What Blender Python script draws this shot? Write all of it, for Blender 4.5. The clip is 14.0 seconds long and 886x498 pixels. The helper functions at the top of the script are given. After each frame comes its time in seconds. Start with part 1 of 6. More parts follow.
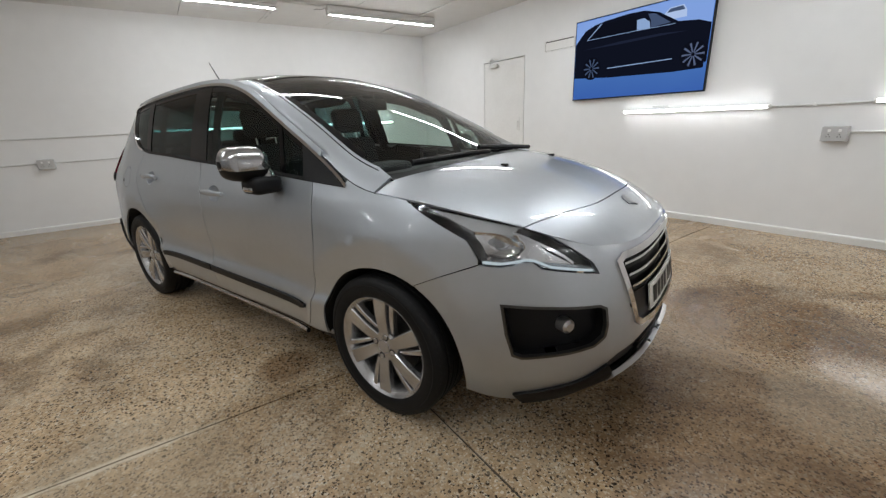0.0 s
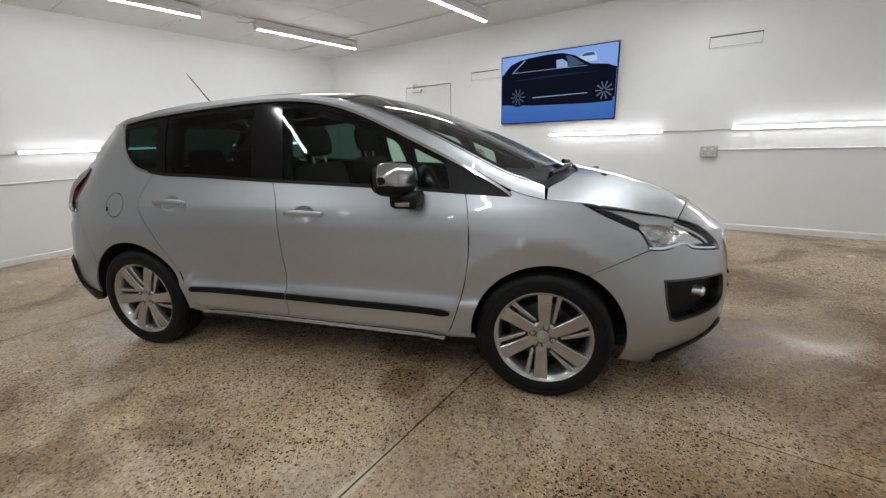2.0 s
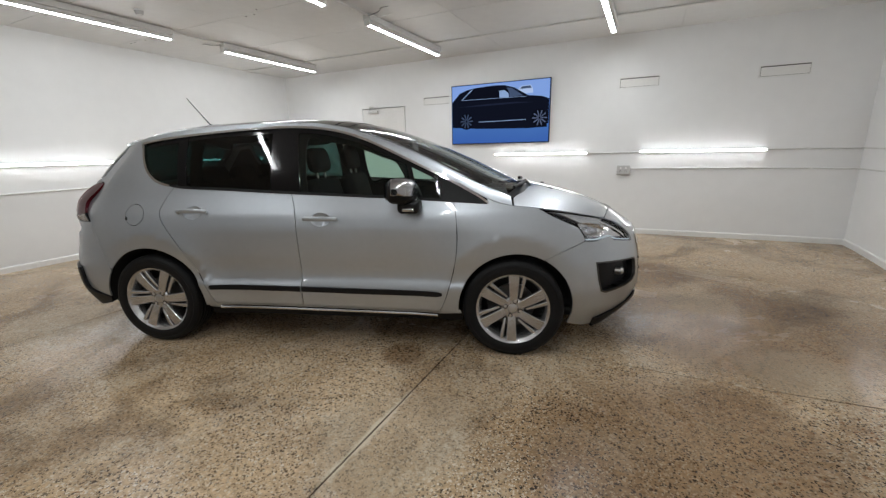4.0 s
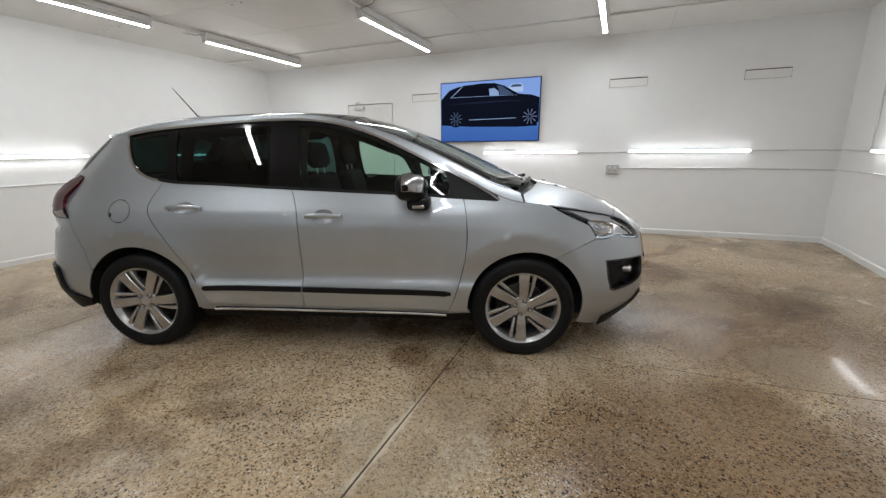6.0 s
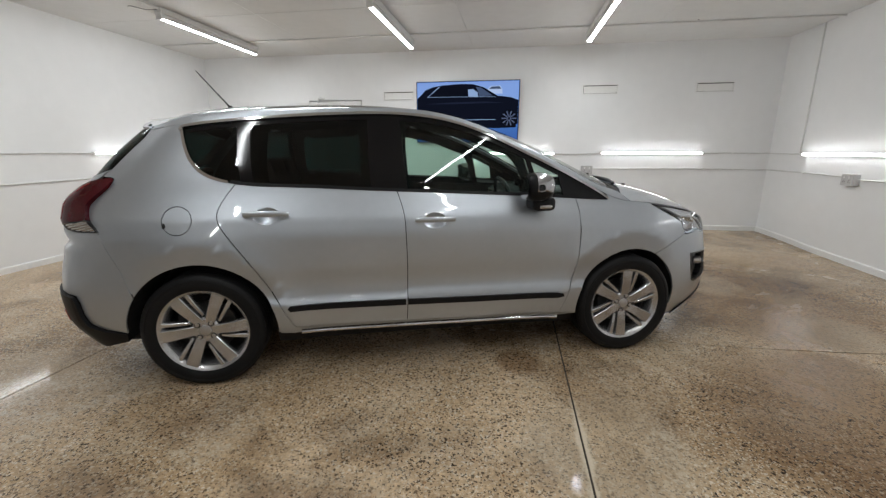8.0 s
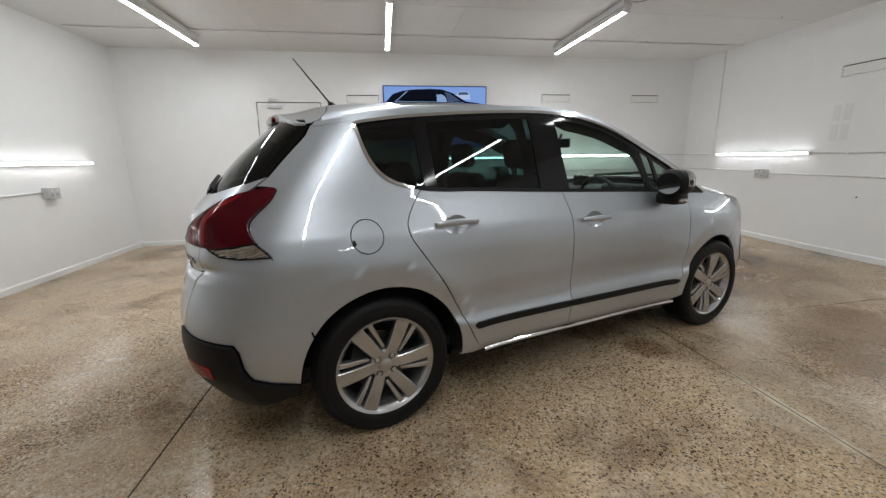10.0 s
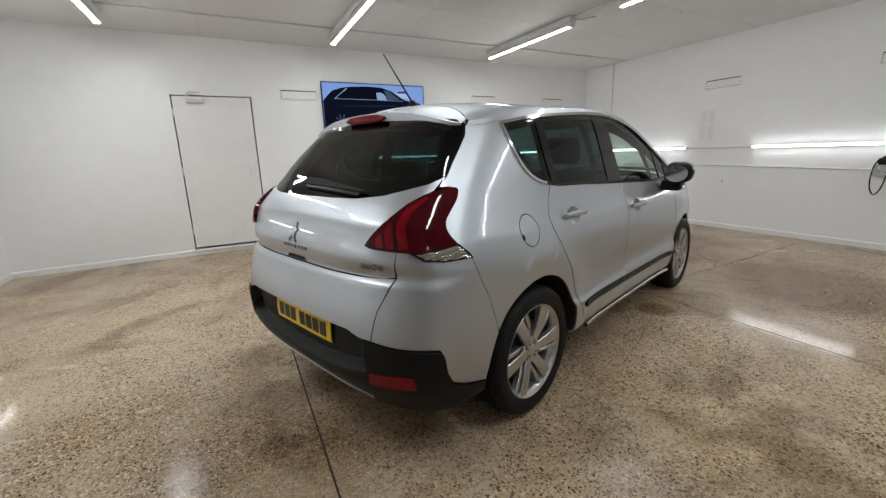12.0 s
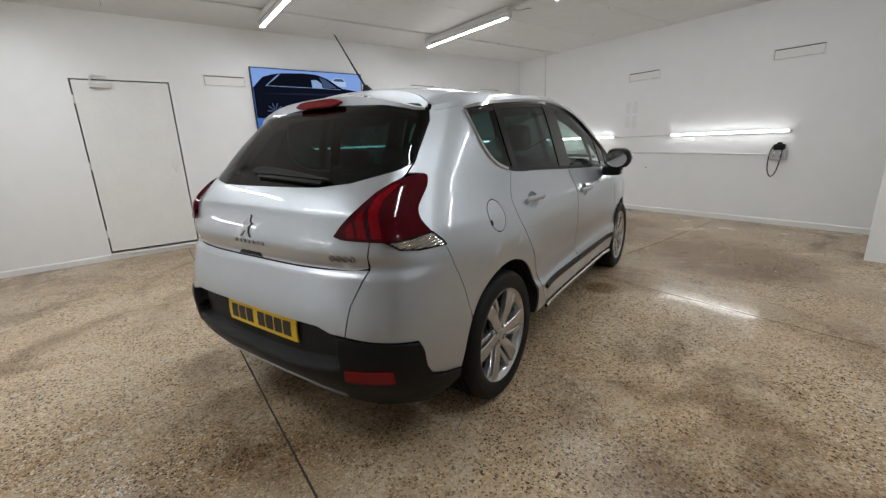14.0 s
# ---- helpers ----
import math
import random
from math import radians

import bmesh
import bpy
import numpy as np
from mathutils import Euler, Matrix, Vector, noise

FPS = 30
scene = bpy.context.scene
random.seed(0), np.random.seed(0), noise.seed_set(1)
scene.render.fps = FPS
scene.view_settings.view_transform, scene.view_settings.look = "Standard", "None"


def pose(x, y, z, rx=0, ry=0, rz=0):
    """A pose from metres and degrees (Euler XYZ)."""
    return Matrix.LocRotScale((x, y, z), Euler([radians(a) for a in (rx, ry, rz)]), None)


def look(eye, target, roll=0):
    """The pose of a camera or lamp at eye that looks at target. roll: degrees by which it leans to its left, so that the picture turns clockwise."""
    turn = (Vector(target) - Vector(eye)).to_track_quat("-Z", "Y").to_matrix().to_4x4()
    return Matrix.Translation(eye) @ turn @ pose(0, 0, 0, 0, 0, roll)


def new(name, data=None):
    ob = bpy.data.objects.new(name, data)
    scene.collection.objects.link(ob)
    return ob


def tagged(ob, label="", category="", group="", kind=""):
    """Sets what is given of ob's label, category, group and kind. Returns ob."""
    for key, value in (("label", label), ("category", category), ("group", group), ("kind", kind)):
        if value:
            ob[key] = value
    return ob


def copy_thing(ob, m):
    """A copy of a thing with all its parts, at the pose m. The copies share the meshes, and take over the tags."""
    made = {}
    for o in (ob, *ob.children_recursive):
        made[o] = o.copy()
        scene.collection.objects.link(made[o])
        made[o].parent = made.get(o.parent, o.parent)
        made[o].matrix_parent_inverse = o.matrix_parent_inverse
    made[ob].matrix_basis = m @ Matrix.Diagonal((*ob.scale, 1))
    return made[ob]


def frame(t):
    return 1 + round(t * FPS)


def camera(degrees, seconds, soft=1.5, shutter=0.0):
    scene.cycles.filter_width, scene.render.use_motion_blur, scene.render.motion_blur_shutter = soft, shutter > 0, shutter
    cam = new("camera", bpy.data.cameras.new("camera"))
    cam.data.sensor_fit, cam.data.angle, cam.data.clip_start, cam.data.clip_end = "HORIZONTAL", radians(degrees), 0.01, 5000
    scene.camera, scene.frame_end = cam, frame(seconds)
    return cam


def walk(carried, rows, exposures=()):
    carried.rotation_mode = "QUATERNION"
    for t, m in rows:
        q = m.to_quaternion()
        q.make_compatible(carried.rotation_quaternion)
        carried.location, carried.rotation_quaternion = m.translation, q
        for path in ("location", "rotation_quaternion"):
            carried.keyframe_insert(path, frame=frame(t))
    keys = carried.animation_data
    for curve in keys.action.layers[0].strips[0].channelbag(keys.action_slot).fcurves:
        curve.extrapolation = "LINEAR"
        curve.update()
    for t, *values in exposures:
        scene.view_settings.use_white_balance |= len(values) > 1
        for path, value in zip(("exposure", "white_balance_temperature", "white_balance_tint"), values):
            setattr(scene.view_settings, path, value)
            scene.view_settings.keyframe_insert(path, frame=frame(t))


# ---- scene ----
cam = camera(95.1, 14.0, soft=1.35)
PATH = [
    (0, (2.96, -0.991, 1.292), (1.379, 0.075, 0.687), -2.3),
    (0.5, (2.736, -1.253, 1.272), (1.248, -0.06, 0.667), -1.9),
    (1, (2.517, -1.476, 1.263), (1.143, -0.147, 0.674), -1.8),
    (1.5, (2.302, -1.759, 1.275), (1.05, -0.304, 0.716), -1.9),
    (2, (2.143, -2.113, 1.318), (1.026, -0.542, 0.786), -1.9),
    (2.5, (2.15, -2.389, 1.333), (1.133, -0.739, 0.837), -2.0),
    (3, (2.197, -2.642, 1.368), (1.251, -0.944, 0.897), -1.9),
    (3.5, (2.188, -2.787, 1.368), (1.295, -1.06, 0.9), -1.6),
    (4, (2.194, -2.81, 1.367), (1.328, -1.07, 0.899), -1.1),
    (4.2, (2.189, -2.817, 1.357), (1.332, -1.071, 0.889), -0.9),
    (6.3, (1.853, -2.837, 1.345), (1.139, -1.031, 0.867), -0.3),
    (6.5, (1.734, -2.846, 1.35), (1.063, -1.025, 0.869), -0.2),
    (7, (1.423, -2.928, 1.352), (0.849, -1.072, 0.874), -0.1),
    (7.5, (1.072, -3.043, 1.341), (0.618, -1.154, 0.865), 0.0),
    (8, (0.69, -3.076, 1.329), (0.372, -1.158, 0.862), 0.1),
    (8.5, (0.237, -3.113, 1.326), (0.047, -1.174, 0.875), 0.1),
    (9, (-0.177, -3.131, 1.305), (-0.219, -1.183, 0.853), -0.0),
    (9.2, (-0.335, -3.116, 1.291), (-0.316, -1.165, 0.851), -0.2),
    (11.3, (-1.924, -2.758, 1.318), (-1.224, -0.94, 0.867), -1.5),
    (11.5, (-2.047, -2.73, 1.32), (-1.288, -0.936, 0.87), -1.7),
    (12, (-2.244, -2.688, 1.324), (-1.37, -0.948, 0.869), -1.7),
    (12.5, (-2.286, -2.691, 1.32), (-1.331, -0.996, 0.858), -1.5),
    (13, (-2.289, -2.689, 1.321), (-1.28, -1.027, 0.851), -1.4),
    (13.5, (-2.308, -2.675, 1.315), (-1.25, -1.047, 0.833), -1.7),
    (14, (-2.348, -2.588, 1.301), (-1.221, -1.013, 0.799), -2.2),
]
walk(cam, [(t, look(eye, target, roll)) for t, eye, target, roll in PATH], exposures=[(0, 0.10), (8, 0.08), (11.5, 0.0), (14, 0.02)])

# ---- world: a closed room lit by its own tubes, a faint grey outside ----
world = bpy.data.worlds.new("world")
world.use_nodes = True
world.node_tree.nodes["Background"].inputs[0].default_value = (0.6, 0.62, 0.65, 1)
world.node_tree.nodes["Background"].inputs[1].default_value = 0.05
scene.world = world
TUBE_GLOW, WALL_GLOW = 69.0, 18.0

# ---- materials ----


def material(name, color, rough=0.5, metal=0.0, coat=0.0, vary=0.06, scale=4.0, bump=0.0, bump_scale=60.0, glow=None, rough_vary=0.0, spec=0.5):
    """A principled material with variation of tone at two scales and fine relief."""
    m = bpy.data.materials.new(name)
    m.use_nodes = True
    nt = m.node_tree
    b = nt.nodes["Principled BSDF"]
    b.inputs["Roughness"].default_value = rough
    b.inputs["Metallic"].default_value = metal
    b.inputs["Coat Weight"].default_value = coat
    b.inputs["Coat Roughness"].default_value = 0.03
    b.inputs["Specular IOR Level"].default_value = spec
    if glow:
        b.inputs["Emission Color"].default_value = (*glow[0], 1)
        b.inputs["Emission Strength"].default_value = glow[1]
    co = nt.nodes.new("ShaderNodeTexCoord")
    if vary:
        n1, n2 = nt.nodes.new("ShaderNodeTexNoise"), nt.nodes.new("ShaderNodeTexNoise")
        n1.inputs["Scale"].default_value, n2.inputs["Scale"].default_value = scale, scale * 9
        n1.inputs["Detail"].default_value = n2.inputs["Detail"].default_value = 3
        add = nt.nodes.new("ShaderNodeMath")
        add.operation = "ADD"
        mr = nt.nodes.new("ShaderNodeMapRange")
        mr.inputs["From Min"].default_value, mr.inputs["From Max"].default_value = 0.7, 1.3
        mr.inputs["To Min"].default_value, mr.inputs["To Max"].default_value = 1 - vary, 1 + vary
        mul = nt.nodes.new("ShaderNodeVectorMath")
        mul.operation = "SCALE"
        mul.inputs[0].default_value = color[:3]
        nt.links.new(co.outputs["Object"], n1.inputs["Vector"])
        nt.links.new(co.outputs["Object"], n2.inputs["Vector"])
        nt.links.new(n1.outputs["Fac"], add.inputs[0])
        nt.links.new(n2.outputs["Fac"], add.inputs[1])
        nt.links.new(add.outputs[0], mr.inputs["Value"])
        nt.links.new(mr.outputs[0], mul.inputs["Scale"])
        nt.links.new(mul.outputs[0], b.inputs["Base Color"])
        if rough_vary:
            rr = nt.nodes.new("ShaderNodeMapRange")
            rr.inputs["From Min"].default_value, rr.inputs["From Max"].default_value = 0.7, 1.3
            rr.inputs["To Min"].default_value, rr.inputs["To Max"].default_value = rough - rough_vary, rough + rough_vary
            nt.links.new(add.outputs[0], rr.inputs["Value"])
            nt.links.new(rr.outputs[0], b.inputs["Roughness"])
    else:
        b.inputs["Base Color"].default_value = (*color[:3], 1)
    if bump:
        n3, bp = nt.nodes.new("ShaderNodeTexNoise"), nt.nodes.new("ShaderNodeBump")
        n3.inputs["Scale"].default_value = bump_scale
        bp.inputs["Strength"].default_value = bump
        bp.inputs["Distance"].default_value = 0.002
        nt.links.new(co.outputs["Object"], n3.inputs["Vector"])
        nt.links.new(n3.outputs["Fac"], bp.inputs["Height"])
        nt.links.new(bp.outputs[0], b.inputs["Normal"])
    return m


def glass(name, tint, rough=0.0):
    """A thin pane: it lets tinted light straight through and mirrors by Fresnel."""
    m = bpy.data.materials.new(name)
    m.use_nodes = True
    nt = m.node_tree
    nt.nodes.remove(nt.nodes["Principled BSDF"])
    tr, gl, mix, lw = (nt.nodes.new(k) for k in ("ShaderNodeBsdfTransparent", "ShaderNodeBsdfGlossy", "ShaderNodeMixShader", "ShaderNodeLayerWeight"))
    pw, fr = nt.nodes.new("ShaderNodeMath"), nt.nodes.new("ShaderNodeMath")
    pw.operation, fr.operation = "POWER", "MULTIPLY_ADD"
    pw.inputs[1].default_value, fr.inputs[1].default_value, fr.inputs[2].default_value = 5.0, 0.88, 0.042
    lw.inputs["Blend"].default_value = 0.5
    nt.links.new(lw.outputs["Facing"], pw.inputs[0])
    nt.links.new(pw.outputs[0], fr.inputs[0])
    tr.inputs[0].default_value = (*tint, 1)
    gl.inputs["Roughness"].default_value = rough
    nt.links.new(fr.outputs[0], mix.inputs[0])
    nt.links.new(tr.outputs[0], mix.inputs[1])
    nt.links.new(gl.outputs[0], mix.inputs[2])
    nt.links.new(mix.outputs[0], nt.nodes["Material Output"].inputs[0])
    return m


def glowing(name, color, strength):
    m = bpy.data.materials.new(name)
    m.use_nodes = True
    nt = m.node_tree
    nt.nodes.remove(nt.nodes["Principled BSDF"])
    e = nt.nodes.new("ShaderNodeEmission")
    e.inputs[0].default_value, e.inputs[1].default_value = (*color, 1), strength
    nt.links.new(e.outputs[0], nt.nodes["Material Output"].inputs[0])
    return m


# where the slab is stained dark: x, y, radius
STAINS = ((2.45, -0.95, 0.85), (2.85, 0.75, 1.0), (2.2, 1.9, 0.55), (0.78, -0.64, 0.14))


# smooth spots where wall tubes mirror towards the camera: x, y, narrowness along each
POLISHED = ((1.20, -1.38, 5.0, 3.6), (-2.25, -1.38, 4.5, 4.0), (3.15, 0.10, 8.0, 6.0), (2.70, 1.30, 9.0, 6.0), (-3.5, 0.2, 5.0, 4.0))


def floor_material():
    """Sealed, worn concrete with exposed aggregate: tan ground, dark and pale chips, broad damp-looking stains."""
    m = bpy.data.materials.new("sealed_concrete")
    m.use_nodes = True
    nt = m.node_tree
    b = nt.nodes["Principled BSDF"]
    N, link = nt.nodes.new, nt.links.new
    co = N("ShaderNodeNewGeometry").outputs["Position"]

    def noise_(scale, detail=4, dist=0.0, rough=0.55):
        n = N("ShaderNodeTexNoise")
        n.inputs["Scale"].default_value, n.inputs["Detail"].default_value = scale, detail
        n.inputs["Distortion"].default_value, n.inputs["Roughness"].default_value = dist, rough
        link(co, n.inputs["Vector"])
        return n.outputs["Fac"]

    def ramp(src, stops):
        r = N("ShaderNodeValToRGB")
        e = r.color_ramp.elements
        while len(e) < len(stops):
            e.new(0.5)
        for k, (p, c) in zip(e, stops):
            k.position, k.color = p, (*c, 1) if len(c) == 3 else c
        link(src, r.inputs[0])
        return r.outputs[0]

    def mix(fac, a, c, mode="MIX"):
        x = N("ShaderNodeMix")
        x.data_type, x.blend_type = "RGBA", mode
        if isinstance(fac, float):
            x.inputs[0].default_value = fac
        else:
            link(fac, x.inputs[0])
        link(a, x.inputs[6])
        link(c, x.inputs[7])
        return x.outputs[2]

    def voro(scale, rnd=1.0):
        v = N("ShaderNodeTexVoronoi")
        v.inputs["Scale"].default_value, v.inputs["Randomness"].default_value = scale, rnd
        w = N("ShaderNodeVectorMath")
        w.operation = "ADD"
        n = N("ShaderNodeTexNoise")
        n.inputs["Scale"].default_value = scale * 0.8
        sc = N("ShaderNodeVectorMath")
        sc.operation = "SCALE"
        sc.inputs["Scale"].default_value = 0.75 / scale
        link(co, n.inputs["Vector"])
        link(n.outputs["Color"], sc.inputs[0])
        link(co, w.inputs[0])
        link(sc.outputs[0], w.inputs[1])
        link(w.outputs[0], v.inputs["Vector"])
        return v
    ground = ramp(noise_(0.55, 5, 0.6), [(0.30, (0.29, 0.190, 0.102)), (0.47, (0.405, 0.290, 0.178)), (0.60, (0.51, 0.380, 0.248)), (0.75, (0.34, 0.228, 0.124))])
    grain = ramp(noise_(42, 6, 0.2, 0.7), [(0.3, (0.55, 0.53, 0.5)), (0.5, (1, 1, 1)), (0.72, (1.45, 1.42, 1.36))])
    base = mix(1.0, ground, grain, "MULTIPLY")
    v1 = voro(54)
    sep = N("ShaderNodeSeparateColor")
    link(v1.outputs["Color"], sep.inputs[0])
    edge = ramp(v1.outputs["Distance"], [(0.36, (1, 1, 1)), (0.42, (0, 0, 0))])

    def pick(channel, lo, hi):
        r = ramp(sep.outputs[channel], [(lo, (0, 0, 0)), (hi, (1, 1, 1))])
        return mix(1.0, r, edge, "MULTIPLY")
    dark = N("ShaderNodeRGB")
    dark.outputs[0].default_value = (0.042, 0.030, 0.020, 1)
    pale = N("ShaderNodeRGB")
    pale.outputs[0].default_value = (0.62, 0.54, 0.42, 1)
    rust = N("ShaderNodeRGB")
    rust.outputs[0].default_value = (0.26, 0.12, 0.045, 1)
    worn = ramp(noise_(0.8, 4, 0.4), [(0.36, (0.60, 0.60, 0.60)), (0.56, (1, 1, 1))])
    grit = ramp(noise_(17, 3), [(0.40, (0.028, 0.020, 0.014)), (0.70, (0.095, 0.066, 0.044))])
    base = mix(mix(1.0, pick(0, 0.70, 0.73), worn, "MULTIPLY"), base, grit)
    base = mix(mix(1.0, pick(1, 0.84, 0.87), worn, "MULTIPLY"), base, pale.outputs[0])
    base = mix(mix(1.0, pick(2, 0.90, 0.93), worn, "MULTIPLY"), base, rust.outputs[0])
    v2 = voro(150)
    sep2 = N("ShaderNodeSeparateColor")
    link(v2.outputs["Color"], sep2.inputs[0])
    small = mix(1.0, ramp(sep2.outputs[0], [(0.86, (0, 0, 0)), (0.88, (1, 1, 1))]), worn, "MULTIPLY")
    base = mix(small, base, grit)
    specks = mix(1.0, ramp(sep2.outputs[1], [(0.84, (0, 0, 0)), (0.88, (0.8, 0.8, 0.8))]), worn, "MULTIPLY")
    base = mix(specks, base, pale.outputs[0])
    v3 = voro(24)
    sep3 = N("ShaderNodeSeparateColor")
    link(v3.outputs["Color"], sep3.inputs[0])
    stones = mix(1.0, ramp(sep3.outputs[2], [(0.90, (0, 0, 0)), (0.93, (0.6, 0.6, 0.6))]), ramp(v3.outputs["Distance"], [(0.30, (1, 1, 1)), (0.40, (0, 0, 0))]), "MULTIPLY")
    base = mix(stones, base, rust.outputs[0])
    stain = ramp(noise_(0.9, 6, 1.2), [(0.36, (0.50, 0.46, 0.42)), (0.50, (1, 1, 1))])
    base = mix(0.85, base, mix(1.0, base, stain, "MULTIPLY"))
    fade = mix(1.0, ramp(noise_(1.7, 6, 0.8), [(0.50, (0, 0, 0)), (0.66, (0.85, 0.85, 0.85))]), ramp(noise_(26, 5, 1.5, 0.7), [(0.47, (0.12, 0.12, 0.12)), (0.60, (1, 1, 1))]), "MULTIPLY")
    dust_glint = N("ShaderNodeRGB")
    dust_glint.outputs[0].default_value = (0.52, 0.44, 0.33, 1)
    base = mix(fade, base, dust_glint.outputs[0])
    # worn, darker and smoother ground towards the east side
    sx_ = N("ShaderNodeSeparateXYZ")
    link(co, sx_.inputs[0])

    def math_(op, a, c=None, d=None):
        x = N("ShaderNodeMath")
        x.operation = op
        for k, s_ in enumerate((a, c, d)):
            if s_ is None:
                continue
            if isinstance(s_, (int, float)):
                x.inputs[k].default_value = s_
            else:
                link(s_, x.inputs[k])
        return x.outputs[0]
    warp = math_("MULTIPLY_ADD", noise_(1.4, 5, 0.8), 1.5, -0.75)
    total = None
    for px, py, rr in STAINS:
        dx, dy = math_("SUBTRACT", sx_.outputs[0], px), math_("SUBTRACT", sx_.outputs[1], py)
        d = math_("DIVIDE", math_("SQRT", math_("ADD", math_("MULTIPLY", dx, dx), math_("MULTIPLY", dy, dy))), rr)
        q = math_("SUBTRACT", 1.25, math_("ADD", d, warp))
        total = q if total is None else math_("MAXIMUM", total, q)
    oily = ramp(total, [(0.05, (0, 0, 0)), (0.55, (0.90, 0.90, 0.90))])
    brown = N("ShaderNodeRGB")
    brown.outputs[0].default_value = (0.52, 0.45, 0.385, 1)
    base = mix(oily, base, mix(1.0, base, brown.outputs[0], "MULTIPLY"))
    # chalky broken edge along the cross joint
    jd = math_("ABSOLUTE", math_("ADD", sx_.outputs[1], 0.172))
    near = ramp(math_("ADD", jd, math_("MULTIPLY", noise_(9, 4), 0.06)), [(0.030, (1, 1, 1)), (0.048, (0, 0, 0))])
    base = mix(mix(1.0, near, ramp(noise_(16, 3), [(0.5, (0, 0, 0)), (0.6, (0.8, 0.8, 0.8))]), "MULTIPLY"), base, pale.outputs[0])
    # smooth, paler patches: the tubes' reflection is partly painted in; joint edges chalky
    polish = None
    for cx, cy, kx, ky in POLISHED:
        px, py = math_("SUBTRACT", sx_.outputs[0], cx), math_("SUBTRACT", sx_.outputs[1], cy)
        pd = math_("SQRT", math_("ADD", math_("MULTIPLY", math_("MULTIPLY", px, px), kx), math_("MULTIPLY", math_("MULTIPLY", py, py), ky)))
        q = ramp(math_("ADD", pd, math_("MULTIPLY_ADD", noise_(3.5, 5, 0.5), 0.9, -0.45)), [(0.70, (1, 1, 1)), (0.98, (0, 0, 0))])
        polish = q if polish is None else math_("MAXIMUM", polish, q)
    # this pale mix paints part of the tubes' reflection into the colour
    base = mix(math_("MULTIPLY", polish, 0.22), base, dust_glint.outputs[0])
    kd = math_("ABSOLUTE", math_("SUBTRACT", sx_.outputs[0], 1.07))
    chalk = ramp(math_("ADD", kd, math_("MULTIPLY", noise_(7, 5), 0.07)), [(0.045, (1, 1, 1)), (0.065, (0, 0, 0))])
    base = mix(math_("MULTIPLY", math_("MULTIPLY", chalk, polish), 0.8), base, pale.outputs[0])
    link(base, b.inputs["Base Color"])
    rg = ramp(noise_(1.1, 5, 0.7), [(0.35, (0.12, 0.12, 0.12)), (0.55, (0.25, 0.25, 0.25)), (0.75, (0.40, 0.40, 0.40))])
    smooth_ = N("ShaderNodeRGB")
    smooth_.outputs[0].default_value = (0.085, 0.085, 0.085, 1)
    rg = mix(math_("MULTIPLY", polish, 0.85), rg, smooth_.outputs[0])
    link(rg, b.inputs["Roughness"])
    bp = N("ShaderNodeBump")
    bp.inputs["Distance"].default_value = 0.003
    link(math_("MULTIPLY_ADD", polish, -0.42, 0.46), bp.inputs["Strength"])
    b.inputs["IOR"].default_value = 1.29
    hsum = N("ShaderNodeMath")
    hsum.operation = "ADD"
    link(noise_(26, 4), hsum.inputs[0])
    link(noise_(3.0, 3), hsum.inputs[1])
    link(hsum.outputs[0], bp.inputs["Height"])
    link(bp.outputs[0], b.inputs["Normal"])
    return m


M_WALL = material("white_wall_paint", (0.83, 0.835, 0.84), 0.45, vary=0.018, scale=0.7, bump=0.06, bump_scale=22)
M_CEIL = material("white_ceiling_board", (0.70, 0.70, 0.695), 0.55, vary=0.03, scale=0.9, bump=0.06, bump_scale=30)
M_TRIM = material("white_gloss_paint", (0.80, 0.80, 0.79), 0.35, vary=0.03, bump=0.1)
# near-black: paints the shade inside gaps, slots and voids
M_SHADOWGAP = material("shade_black", (0.018, 0.017, 0.016), 0.9)
M_STEELGREY = material("grey_plastic", (0.50, 0.50, 0.50), 0.45, vary=0.05)
M_CONDUIT = material("painted_conduit", (0.66, 0.66, 0.65), 0.4, vary=0.05)
M_FLOOR = floor_material()
M_SUB = material("joint_filler", (0.045, 0.036, 0.028), 0.9, vary=0.2)
M_TUBE = glowing("lit_tube", (0.952, 0.985, 1.0), TUBE_GLOW)
M_TUBE_WALL = glowing("lit_wall_tube", (0.975, 0.995, 1.0), WALL_GLOW)
M_BLACKPL = material("black_plastic", (0.008, 0.008, 0.009), 0.42, vary=0.12, scale=20, bump=0.12, bump_scale=300, spec=0.20)

# ---- mesh helpers ----


def mesh_object(name, bm, mat, smooth=False):
    me = bpy.data.meshes.new(name)
    bm.to_mesh(me)
    bm.free()
    for k in (mat if isinstance(mat, (list, tuple)) else [mat]):
        me.materials.append(k)
    if smooth:
        me.polygons.foreach_set("use_smooth", [True] * len(me.polygons))
        me.set_sharp_from_angle(angle=radians(35))
    return new(name, me)


def part(name, bm, mat, parent, label="", smooth=False):
    ob = mesh_object(name, bm, mat, smooth)
    ob.parent = parent
    if label:
        tagged(ob, label)
    return ob


